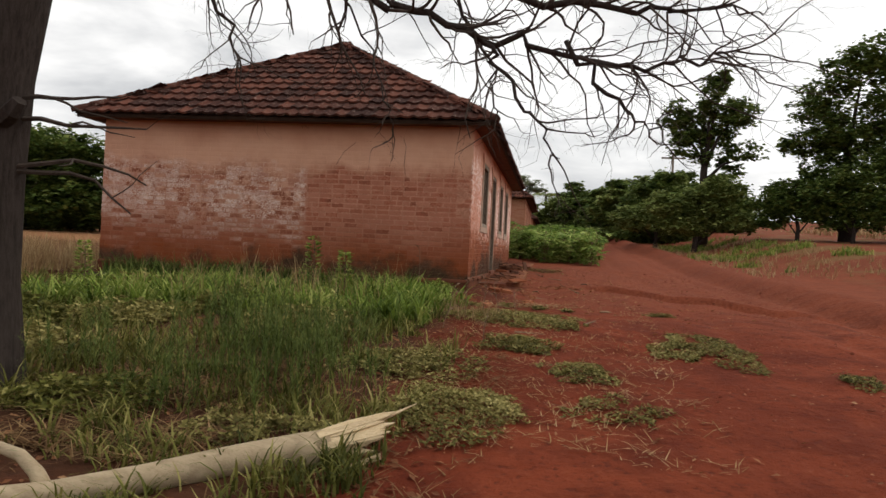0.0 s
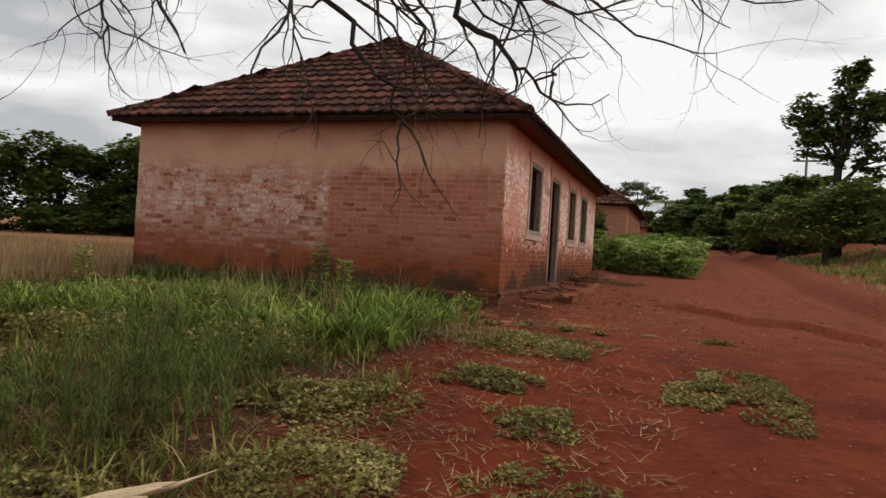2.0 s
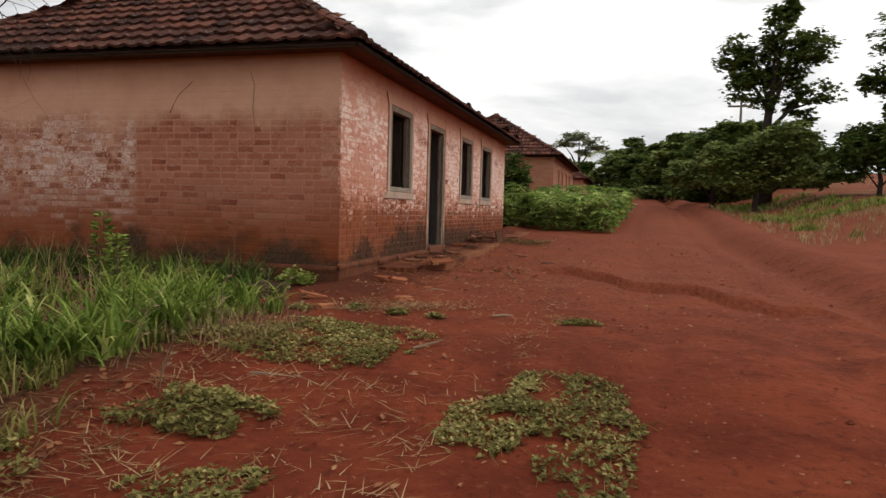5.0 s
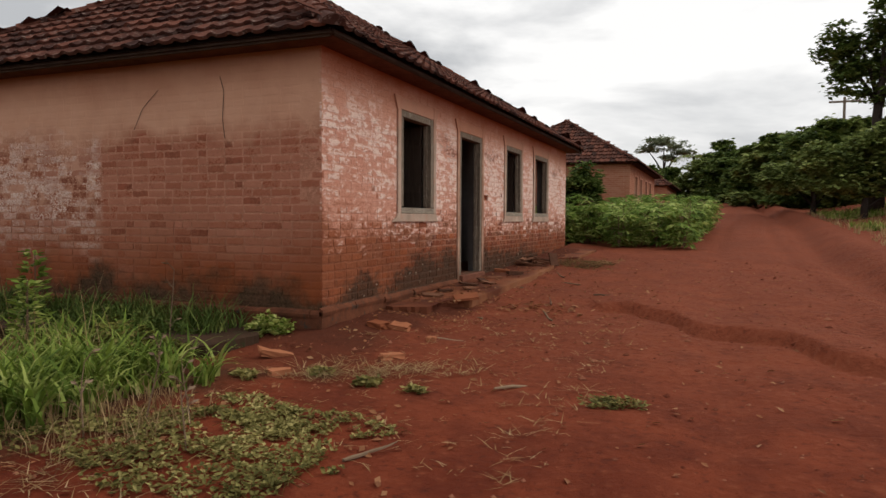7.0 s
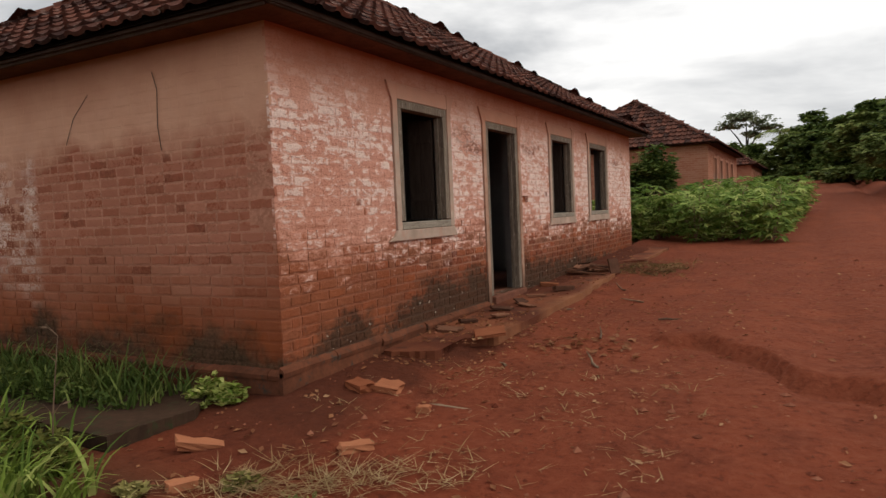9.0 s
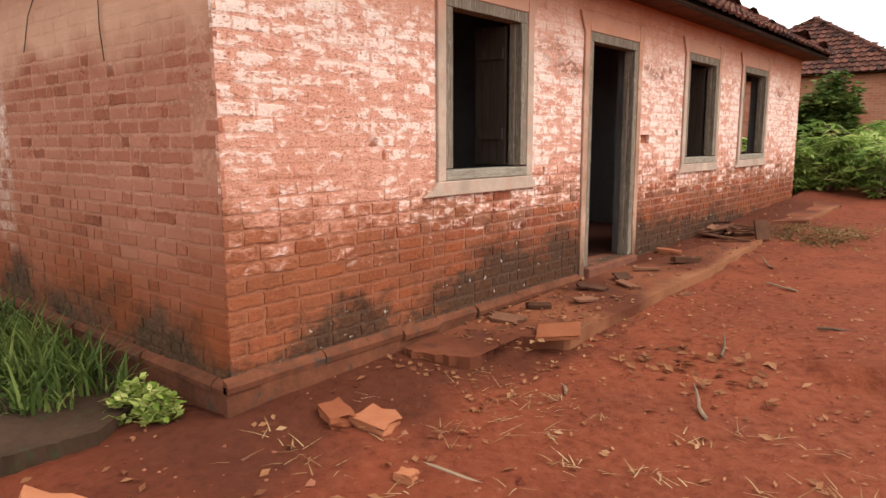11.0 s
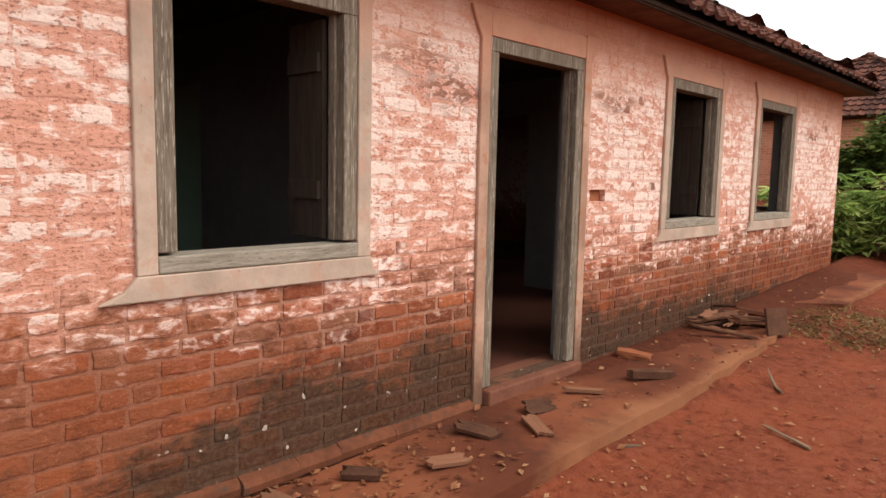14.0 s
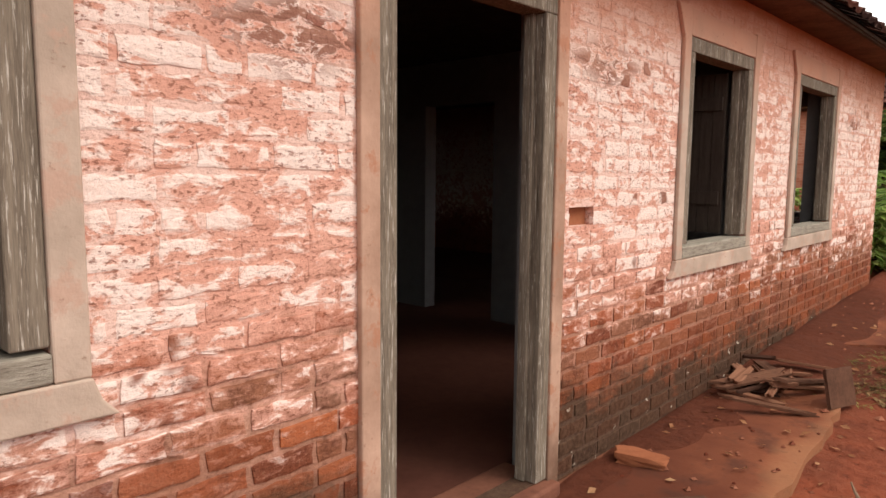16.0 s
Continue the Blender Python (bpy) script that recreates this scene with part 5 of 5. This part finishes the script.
def leafy_tree(name, x, y, height, trunk_r, blobs, count, size, material, label, category="tree"):
    z = gz(x, y)
    t = thing(name, (x, y, z), label, category)
    tr = Geo()
    top = Vector((x, y, z + height * 0.55))
    tr.tube([(x, y, z - 0.3), (x + 0.05, y, z + height * 0.2), (x - 0.05, y + 0.1, z + height * 0.4), tuple(top)], [trunk_r * 1.25, trunk_r, trunk_r * 0.8, trunk_r * 0.45], 8, 0.05)
    for b in blobs:
        c = Vector((x + b[0], y + b[1], z + b[2]))
        s = Vector((x, y, z + min(height * 0.45, max(0.3, b[2] - b[5] * 1.3))))
        m = s.lerp(c, 0.5) + Vector((0, 0, 0.12 * height * 0.3))
        tr.tube([s, m, c], [trunk_r * 0.5, trunk_r * 0.3, trunk_r * 0.1], 5)
    part("trunk", tr, M_BARK, t, smooth=True)
    part("crown", leafy_crown([(x + b[0], y + b[1], z + b[2], b[3], b[4], b[5]) for b in blobs], count, size), material, t)
    return t


random.seed(51)
leafy_tree("roadside_tree", 9.0, 43.0, 11.0, 0.28, [(0.2, 0, 9.1, 1.0, 1.0, 1.7), (-0.9, 0.3, 8.0, 1.4, 1.2, 1.2), (1.3, -0.2, 7.6, 1.5, 1.3, 1.5), (0.2, 0, 6.2, 1.9, 1.6, 1.4), (-1.5, 0, 6.6, 1.0, 1.0, 0.9), (2.0, 0, 5.4, 1.2, 1.0, 1.1), (0.7, 0, 10.2, 0.5, 0.5, 0.7)], 4200, 0.2, M_TREELEAF, "tall dark-leaved tree standing on the road bank")
leafy_tree("roadside_tree", 16.2, 41.0, 11.0, 0.3, [(0.5, 0, 9.2, 2.2, 2.0, 2.0), (-1.6, 0, 7.6, 2.0, 1.7, 1.7), (2.2, 0, 7.2, 2.4, 2, 2.2), (-0.4, 0, 5.6, 2.3, 1.8, 1.7), (-2.4, 0, 5.4, 1.3, 1.1, 1.2), (1.6, 0, 4.4, 2.2, 1.6, 1.6), (-1.2, 0, 3.2, 2.0, 1.4, 1.3), (-3.4, 0, 2.0, 1.8, 1.4, 1.2), (0.5, 0, 1.6, 2.4, 1.6, 1.4), (3.6, 0, 2.4, 2.4, 1.6, 1.8), (4.5, 0, 6.0, 2.4, 1.8, 2.4)], 11000, 0.22, M_TREELEAF, "broad dark green tree on the bank with dense lower branches")
leafy_tree("roadside_bush", 8.1, 40.5, 4.5, 0.14, [(0, 0, 3.6, 1.5, 1.3, 1.1), (1.3, 0, 3.0, 1.6, 1.3, 1.2), (-1.2, 0, 2.5, 1.3, 1.2, 1.1), (0.2, 0, 1.8, 2.0, 1.4, 1.2), (2.2, 0, 1.9, 1.3, 1.2, 1.2)], 7000, 0.19, M_BUSHLEAF, "pale bright green bushy shrub on the road bank", "bush")
leafy_tree("roadside_bush", 6.6, 45.0, 3.8, 0.12, [(0, 0, 2.5, 1.6, 1.4, 1.2), (-1.3, 0, 1.7, 1.2, 1.2, 1.0), (1.2, 0, 1.6, 1.4, 1.2, 1.1)], 5000, 0.19, M_BUSHLEAF, "rounded green shrub beside the dirt road", "bush")
for x, y, sz in ((13.2, 39.5, 1.3), (15.6, 38.5, 1.7), (18.6, 39.0, 2.0)):
    leafy_tree("roadside_bush", x, y, 2.6 * sz, 0.1, [(0, 0, 1.9 * sz, 1.2 * sz, 1.0, 0.8 * sz), (-1.0, 0, 1.1 * sz, 1.1 * sz, 1.0, 0.9 * sz), (1.1, 0, 1.2 * sz, 1.2 * sz, 1.0, 0.9 * sz)], 3200, 0.18, M_TREELEAF, "dark low bush at the foot of the bank trees", "bush")
for i, (x, y, h) in enumerate(((5.8, 57, 4.0), (7.8, 53, 5.2), (3.4, 68, 4.4), (0.6, 74, 4.6), (-2.2, 78, 4.6), (6.2, 70, 5.6), (9.5, 60, 5.6), (12.5, 56, 4.6), (-5.5, 82, 5), (-9, 86, 5.5), (5.0, 63, 4.6), (2.2, 77, 5.4), (8.6, 72, 6), (11.5, 66, 5.6))):
    leafy_tree("woodland_tree", x, y, h, 0.2, [(0, 0, h * 0.72, 1.9, 1.7, h * 0.24), (-1.3, 0.2, h * 0.5, 1.7, 1.5, h * 0.2), (1.4, -0.2, h * 0.52, 1.7, 1.5, h * 0.2), (0.2, -0.4, h * 0.27, 2.6, 1.7, h * 0.22), (-1.4, -0.5, h * 0.1, 1.9, 1.5, h * 0.14), (1.5, -0.5, h * 0.1, 1.9, 1.5, h * 0.14), (random.uniform(-1, 1), 0, h * 0.9, 0.9, 0.9, h * 0.1)], 5200, 0.28, M_TREELEAF if i % 3 else M_BUSHLEAF, "dark green woodland tree closing the end of the road")
for x, y, h in ((-15, 33, 5.0), (-18.5, 32, 5.4), (-22, 31, 5.9), (-26, 30, 5.4), (-30, 29, 6.2), (-34, 27, 5.8), (-12.2, 35, 4.9), (-38, 25, 6.0), (-20, 37, 6.2), (-28, 35, 6.5)):
    leafy_tree("field_tree", x, y, h, 0.2, [(0, 0, h * 0.7, 2.3, 1.8, h * 0.25), (-1.7, 0.2, h * 0.46, 2.0, 1.6, h * 0.22), (1.7, -0.2, h * 0.5, 2.0, 1.6, h * 0.22), (0.2, -0.4, h * 0.22, 2.8, 1.7, h * 0.22), (-1.5, -0.5, h * 0.1, 2.2, 1.5, h * 0.14), (1.6, -0.5, h * 0.1, 2.2, 1.5, h * 0.14)], 5600, 0.25, M_TREELEAF, "dark dense tree at the far edge of the field")
leafy_tree("pale_tree", -4.6, 96, 8.2, 0.3, [(0, 0, 7.6, 2.6, 2.2, 0.9), (-1.9, 0, 6.9, 1.5, 1.4, 0.7), (2.0, 0, 6.7, 1.6, 1.4, 0.7), (0.3, 0, 5.9, 1.3, 1.2, 0.6)], 1500, 0.26, M_PALELEAF, "tall pale thin-crowned tree far behind the woods")
leafy_tree("dark_shrub", -3.4, 33.6, 3.0, 0.09, [(0, 0, 1.9, 0.95, 0.8, 0.9), (-0.5, 0, 1.1, 0.9, 0.8, 0.8), (0.5, 0, 1.0, 0.9, 0.8, 0.8)], 3600, 0.14, M_TREELEAF, "dark evergreen shrub against the second house", "bush")


def palm(x, y, height):
    z = gz(x, y)
    t = thing("palm_tree", (x, y, z), "distant palm tree with arching fronds", "palm")
    part("trunk", Geo().tube([(x, y, z - 0.2), (x + 0.1, y, z + height * 0.5), (x, y, z + height)], [0.2, 0.15, 0.13], 8), M_BARK, t, smooth=True)
    g = Geo()
    for k in range(13):
        a = k * 2.4
        for i in range(16):
            s = (i + 1) / 16
            q = Vector((x + math.cos(a) * 2.6 * s, y + math.sin(a) * 2.6 * s, z + height + 1.4 * s - 2.0 * s * s))
            for e in (-1, 1):
                g.leaf(q, (math.cos(a) * 0.5 - e * math.sin(a), math.sin(a) * 0.5 + e * math.cos(a), -0.5), 0.75 * (1.1 - 0.5 * s), 0.09, a)
    part("fronds", g, M_BUSHLEAF, t)


palm(-0.9, 92, 5.9)
palm(1.2, 95, 4.8)

grass_field("bank_grass", scatter(1500, (6.8, 11.5, 24, 46), lambda x, y: 1.0 if noise.noise((x * 0.35, y * 0.35, 5)) > 0.12 else 0.0), M_GRASS, 0.15, 0.45, 0.03, 4, "green grass on the red road bank", (0.6, 1.6), 2)
grass_field("bank_straw", scatter(600, (6.2, 11, 22, 46), None), M_STRAW, 0.15, 0.5, 0.022, 4, "cut dry grass on the road bank", (0.8, 2.0), 2)
grass_field("hill_grass", scatter(2200, (19, 44, 32, 62), None), M_STRAW, 0.3, 0.7, 0.05, 3, "dry grass on the rise beyond the bank", (0.3, 1.0), 2)


# ---------- utility pole seen above the woods ----------
def utility_pole(x, y):
    z = gz(x, y)
    t = thing("utility_pole", (x, y, z), "grey wooden utility pole with crossarm above the trees", "pole")
    part("post", Geo().tube([(x, y, z - 0.5), (x, y, z + 7.0)], [0.13, 0.09], 8), M_WOOD, t)
    part("crossarm", Geo().box(x - 1.0, x + 1.0, y - 0.06, y + 0.06, z + 6.6, z + 6.74), M_WOOD, t)


utility_pole(10.4, 63)


# ---------- further houses of the row ----------
def far_house(dx, dy, dz):
    base = thing("row_house", (-4.8 + dx, 17.2 + dy, 0.9 + dz), "brick house of the same row with clay tile hip roof", "house", "houses of the row")
    x0, x1, y0, y1 = HX0 + dx, HX1 + dx, HY0 + dy, HY1 + dy
    ops = [(o[0] + dy, o[1] + dy, o[2] + dz, o[3] + dz) for o in FRONT_OPENINGS.values()]
    part("front_wall", holed_wall("y", x1 - THICK, x1, y0, y1, HB + dz - 1, WALL_TOP + dz, ops), M_FARWALL, base)
    part("end_wall", holed_wall("x", y0, y0 + THICK, x0, x1 - THICK - 0.002, HB + dz - 1, WALL_TOP + dz, []), M_FARWALL, base)
    part("back_wall", holed_wall("y", x0, x0 + THICK, y0 + THICK, y1, HB + dz - 1, WALL_TOP + dz, []), M_FARWALL, base)
    part("far_end_wall", holed_wall("x", y1 - THICK, y1, x0 + THICK, x1 - THICK - 0.002, HB + dz - 1, WALL_TOP + dz, []), M_FARWALL, base)
    part("interior_floor", Geo().box(x0 + THICK, x1 - THICK, y0 + THICK, y1 - THICK, 0.9 + dz, 1.05 + dz), M_FLOOR, base)
    for s, e, u, v in ops:
        g = Geo()
        g.box(x1 - 0.1, x1 + 0.02, s, s + 0.08, u, v).box(x1 - 0.1, x1 + 0.02, e - 0.08, e, u, v).box(x1 - 0.1, x1 + 0.02, s + 0.08, e - 0.08, v - 0.08, v)
        g.box(x1, x1 + 0.02, s - 0.12, s, u - 0.1, v + 0.12).box(x1, x1 + 0.02, e, e + 0.12, u - 0.1, v + 0.12)
        part("window", g, M_TRIM, base)
    hip_roof(base, EX0 + dx, EX1 + dx, EY0 + dy, EY1 + dy, EAVE + dz, RISE, lambda *a: False, True)


random.seed(61)
far_house(-0.05, 24.6, 0.74)
far_house(-0.3, 49.6, 0.95)

# ---------- rubble and litter ----------
def lump(size, jag=0.18):
    """A broken block with uneven corners and chipped edges."""
    bm = bmesh.new()
    bmesh.ops.create_cube(bm, size=1)
    bmesh.ops.subdivide_edges(bm, edges=bm.edges[:], cuts=2, use_grid_fill=True)
    for v in bm.verts:
        v.co = Vector((v.co.x * size[0], v.co.y * size[1], v.co.z * size[2])) * (1 + random.uniform(-jag, jag) * 0.5)
    g = Geo()
    bm.verts.index_update()
    g.v, g.f = [tuple(v.co) for v in bm.verts], [tuple(v.index for v in f.verts) for f in bm.faces]
    bm.free()
    return g


def shard(size):
    """A flat, splintered scrap of board with ragged ends and a slight warp."""
    l, w, t = size
    n = 6
    top = [(-l / 2 + random.uniform(-0.12, 0.12) * l, w * (i / n - 0.5)) for i in range(n + 1)]
    top += [(l / 2 + random.uniform(-0.12, 0.12) * l, w * (0.5 - i / n)) for i in range(n + 1)]
    warp = random.uniform(-0.3, 0.5)
    m = len(top)
    lift = lambda x, y: warp * x * x + random.uniform(-0.15, 0.15) * t
    v = [(x, y, t / 2 + lift(x, y)) for x, y in top] + [(x * 0.97, y * 0.95, -t / 2 + warp * x * x) for x, y in top]
    f = [(i, i + 1, m - 2 - i, m - 1 - i) for i in range(n)] + [(2 * m - 1 - i, 2 * m - 2 - i, m + i + 1, m + i) for i in range(n)]
    f += [(i, m + i, m + (i + 1) % m, (i + 1) % m) for i in range(m)]
    return Geo().add(v, [q[::-1] for q in f])


def drop(name, g, x, y, lift, rot, material, label, category, group=""):
    ob = new(name, g.mesh(name, material))
    z = gz(x, y)
    if -1.27 < x < -0.52 and 13.3 < y < 19.7:
        z = path_z(x, y)
    ob.matrix_basis = pose(x, y, z + lift, *rot)
    return tagged(ob, label, category, group)


random.seed(71)
for x, y, s, r in ((-1.19, 10.62, (0.26, 0.11, 0.06), (6, 14, 48)), (-0.83, 10.18, (0.16, 0.08, 0.05), (4, 0, 60)), (-0.66, 12.02, (0.2, 0.18, 0.06), (5, 8, 10)), (-0.86, 11.9, (0.22, 0.13, 0.07), (3, 2, -20)),
                   (-0.25, 11.0, (0.2, 0.1, 0.05), (0, 4, 50)), (-0.2, 11.75, (0.09, 0.07, 0.05), (0, 0, 15)), (-1.12, 17.0, (0.24, 0.11, 0.06), (2, 3, 20))):
    drop("broken_brick", lump(s, 0.34), x, y, s[2] * 0.38, r, M_BRICKBIT, "broken orange-red brick on bare earth", "brick", "broken bricks")
drop("flat_tile", lump((0.30, 0.24, 0.03), 0.08), -0.56, 13.68, 0.03, (8, -6, 28), M_BRICKBIT, "flat orange clay tile leaning on the slab edge", "tile")
for x, y, s, r in ((-0.85, 14.6, (0.2, 0.1, 0.02), (3, 2, 70)), (-1.0, 15.0, (0.24, 0.12, 0.025), (4, 5, 20)), (-0.82, 15.3, (0.26, 0.09, 0.02), (0, 4, -30)), (-1.05, 14.2, (0.18, 0.09, 0.03), (5, 0, 40)),
                   (-0.98, 15.55, (0.22, 0.12, 0.02), (25, 5, 80)), (-0.78, 16.62, (0.32, 0.09, 0.05), (2, 4, 60)), (-0.95, 16.0, (0.24, 0.05, 0.02), (0, 2, 40)), (-1.05, 13.75, (0.25, 0.14, 0.03), (8, 3, 15))):
    drop("rotten_board", shard(s), x, y, s[2] * 0.5 + 0.01, r, M_PLANKBIT, "broken rotten board fragment on the dusty path", "wood scrap", "rotten boards")
for k in range(22):
    x, y = -1.0 + random.gauss(0, 0.14), 18.55 + random.gauss(0, 0.24)
    drop("heap_board", shard((random.uniform(0.2, 0.55), random.uniform(0.03, 0.11), 0.018)), max(-1.2, x), y, 0.02 + 0.012 * (k % 9), (random.uniform(-14, 14), random.uniform(-10, 10), random.uniform(0, 180)), M_PLANKBIT, "splintered dark board in a heap by the wall", "wood scrap", "heap of boards by the wall")
drop("leaning_board", lump((0.30, 0.022, 0.24), 0.03), -0.60, 18.6, 0.11, (-14, 4, 75), M_PLANKBIT, "dark board standing on edge by the heap", "board")
for x, y, ln, r in ((0.05, 11.95, 0.7, 5), (-0.22, 13.25, 0.45, 115), (0.5, 13.3, 0.4, 140), (0.35, 14.35, 0.45, 105), (-0.35, 15.7, 0.3, 60), (0.2, 16.4, 0.35, 150), (1.2, 10.75, 0.9, 40), (0.9, 15.2, 0.3, 20), (-0.2, 17.3, 0.4, 130), (-0.05, 7.9, 0.5, 15), (0.6, 9.0, 0.35, 70), (-0.5, 14.9, 0.4, 80)):
    pts, _ = wander((-ln / 2, 0, 0), (1, 0, 0), ln, 6, 0.10, 0)
    drop("stick", Geo().tube(pts, [0.010, 0.012, 0.011, 0.010, 0.009, 0.007, 0.004], 6, 0.15), x, y, 0.012, (0, 0, r), M_STICK, "dry brown stick lying on red earth", "stick", "dry sticks")


def litter(name, count, region, size, material, label, category, stone=False, pick=None):
    g = Geo()
    for x, y in scatter(count, region, pick):
        if -1.3 < x < -0.52 and 13.2 < y < 19.8:
            z = path_z(x, y) + 0.002
        elif x < -1.27 and y > 11.3:
            continue
        else:
            z = gz(x, y)
        s = size * random.uniform(0.4, 1.5)
        if stone:
            j = lambda: random.uniform(0.6, 1.2) * s
            g.add([(x + j(), y, z + 0.1 * s), (x, y + j(), z + 0.1 * s), (x - j(), y, z + 0.1 * s), (x, y - j(), z + 0.1 * s), (x + s * 0.2, y, z + j() * 0.8), (x, y, z - s * 0.5)],
                  [(0, 1, 4), (1, 2, 4), (2, 3, 4), (3, 0, 4), (1, 0, 5), (2, 1, 5), (3, 2, 5), (0, 3, 5)])
        else:
            a = random.uniform(0, 6.283)
            g.leaf((x, y, z + 0.008), (math.cos(a), math.sin(a), random.uniform(-0.05, 0.35)), s * 2.2, s * 1.1, a)
    solo(name, g, material, label, category, kind="stuff")


litter("pebbles", 2600, (-2.2, 5.2, 4, 22), 0.012, M_PEBBLE, "small red clods and pebbles strewn over the earth", "pebbles", True, lambda x, y: 0.25 + 0.75 * (noise.noise((x, y, 0)) > 0))
litter("large_clods", 230, (-1.2, 5.0, 5, 22), 0.028, M_PEBBLE, "larger earth clods and brick chips on the ground", "pebbles", True)
litter("dry_leaves", 1100, (-1.6, 3.6, 4.0, 21), 0.024, M_DRYLEAF, "scattered dry leaves on the red earth", "leaves", False, lambda x, y: 1.0 - 0.7 * ramp01(x, 0.2, 2.0))
litter("verge_leaves", 1500, (-5.0, -0.4, 2.6, 7.6), 0.028, M_DRYLEAF, "fallen brown leaves among the weeds", "leaves")
litter("leaf_litter", 60, (-0.1, 0.75, 13.5, 14.4), 0.035, M_DRYLEAF, "crumpled dry brown leaves in a small drift", "leaves")
litter("earth_chips", 420, (-0.45, 1.6, 12.2, 16.5), 0.016, M_DRYLEAF, "small brown chips and leaf crumbs on the red earth", "leaves")
litter("wall_litter", 420, (-1.25, -0.35, 12.6, 14.9), 0.02, M_DRYLEAF, "wood chips and dry leaves beside the slab", "leaves")
for i in range(7):
    x, y = 0.42 + random.gauss(0, 0.22), 13.75 + random.gauss(0, 0.2)
    g = Geo()
    for k in range(4):
        a = random.uniform(0, 6.283)
        g.leaf((0, 0, 0.01 * k), (math.cos(a), math.sin(a), random.uniform(0.1, 0.5)), random.uniform(0.05, 0.10), random.uniform(0.03, 0.055), a)
    drop("curled_leaf", g, x, y, 0.01, (0, 0, 0), M_DRYLEAF, "large curled dry brown leaf on the ground", "leaf", "large curled leaves")
grass_field("corner_straw", scatter(150, (-1.0, 0.6, 10.1, 11.3), lambda x, y: math.exp(-((x + 0.3) / 0.6) ** 2 - ((y - 10.6 - 0.5 * x) / 0.22) ** 2)), M_STRAW, 0.10, 0.26, 0.006, 4, "loose bundle of dry straw on the red earth", (1.7, 2.5), 2)
grass_field("road_straw", scatter(260, (-1.0, 1.6, 8.8, 13.2), None), M_STRAW, 0.06, 0.16, 0.005, 3, "loose dry straw on the red earth", (1.8, 2.6), 2)
grass_field("verge_straw", scatter(520, (-1.0, 1.3, 4.0, 8.2), None), M_STRAW, 0.06, 0.22, 0.006, 3, "loose dry stalks on the red earth", (1.6, 2.5), 2)

# ---------- bricks of the near walls ----------
random.seed(81)
front_place = lambda a, z: Matrix.Translation((HX1 - 0.004, a, z)) @ Matrix(((0, 1, 0), (1, 0, 0), (0, 0, 1))).to_4x4() @ Matrix.Diagonal((1, 1, 1, 1))
end_place = lambda a, z: Matrix.Translation((a, HY0 + 0.004, z)) @ Matrix(((1, 0, 0), (0, -1, 0), (0, 0, 1))).to_4x4()


def worn_relief(a, z):
    """Paint levels the joints higher up; lower down the bricks stand proud of washed-out mortar."""
    bare = 2.0 + 0.25 * noise.noise((a * 0.8, z, 1))
    return 0.0055 + random.uniform(-0.0020, 0.0025) if z < bare else 0.0022 + random.uniform(-0.0008, 0.0010)


lay_bricks(front_wall, holes, HY0, HY1, 0.92, WALL_TOP - 0.12, front_place, M_WALL, M_WALL_PIECE, lambda a, z: 14.0 < a < 15.4 or (16.3 < a < 17.2 and 1.3 < z < 2.6), worn_relief)
lay_bricks(end_wall, [], HX0, HX1, 0.92, WALL_TOP - 0.12, end_place, M_END, M_END_PIECE, lambda a, z: a > -2.9 and z < 2.6, worn_relief)
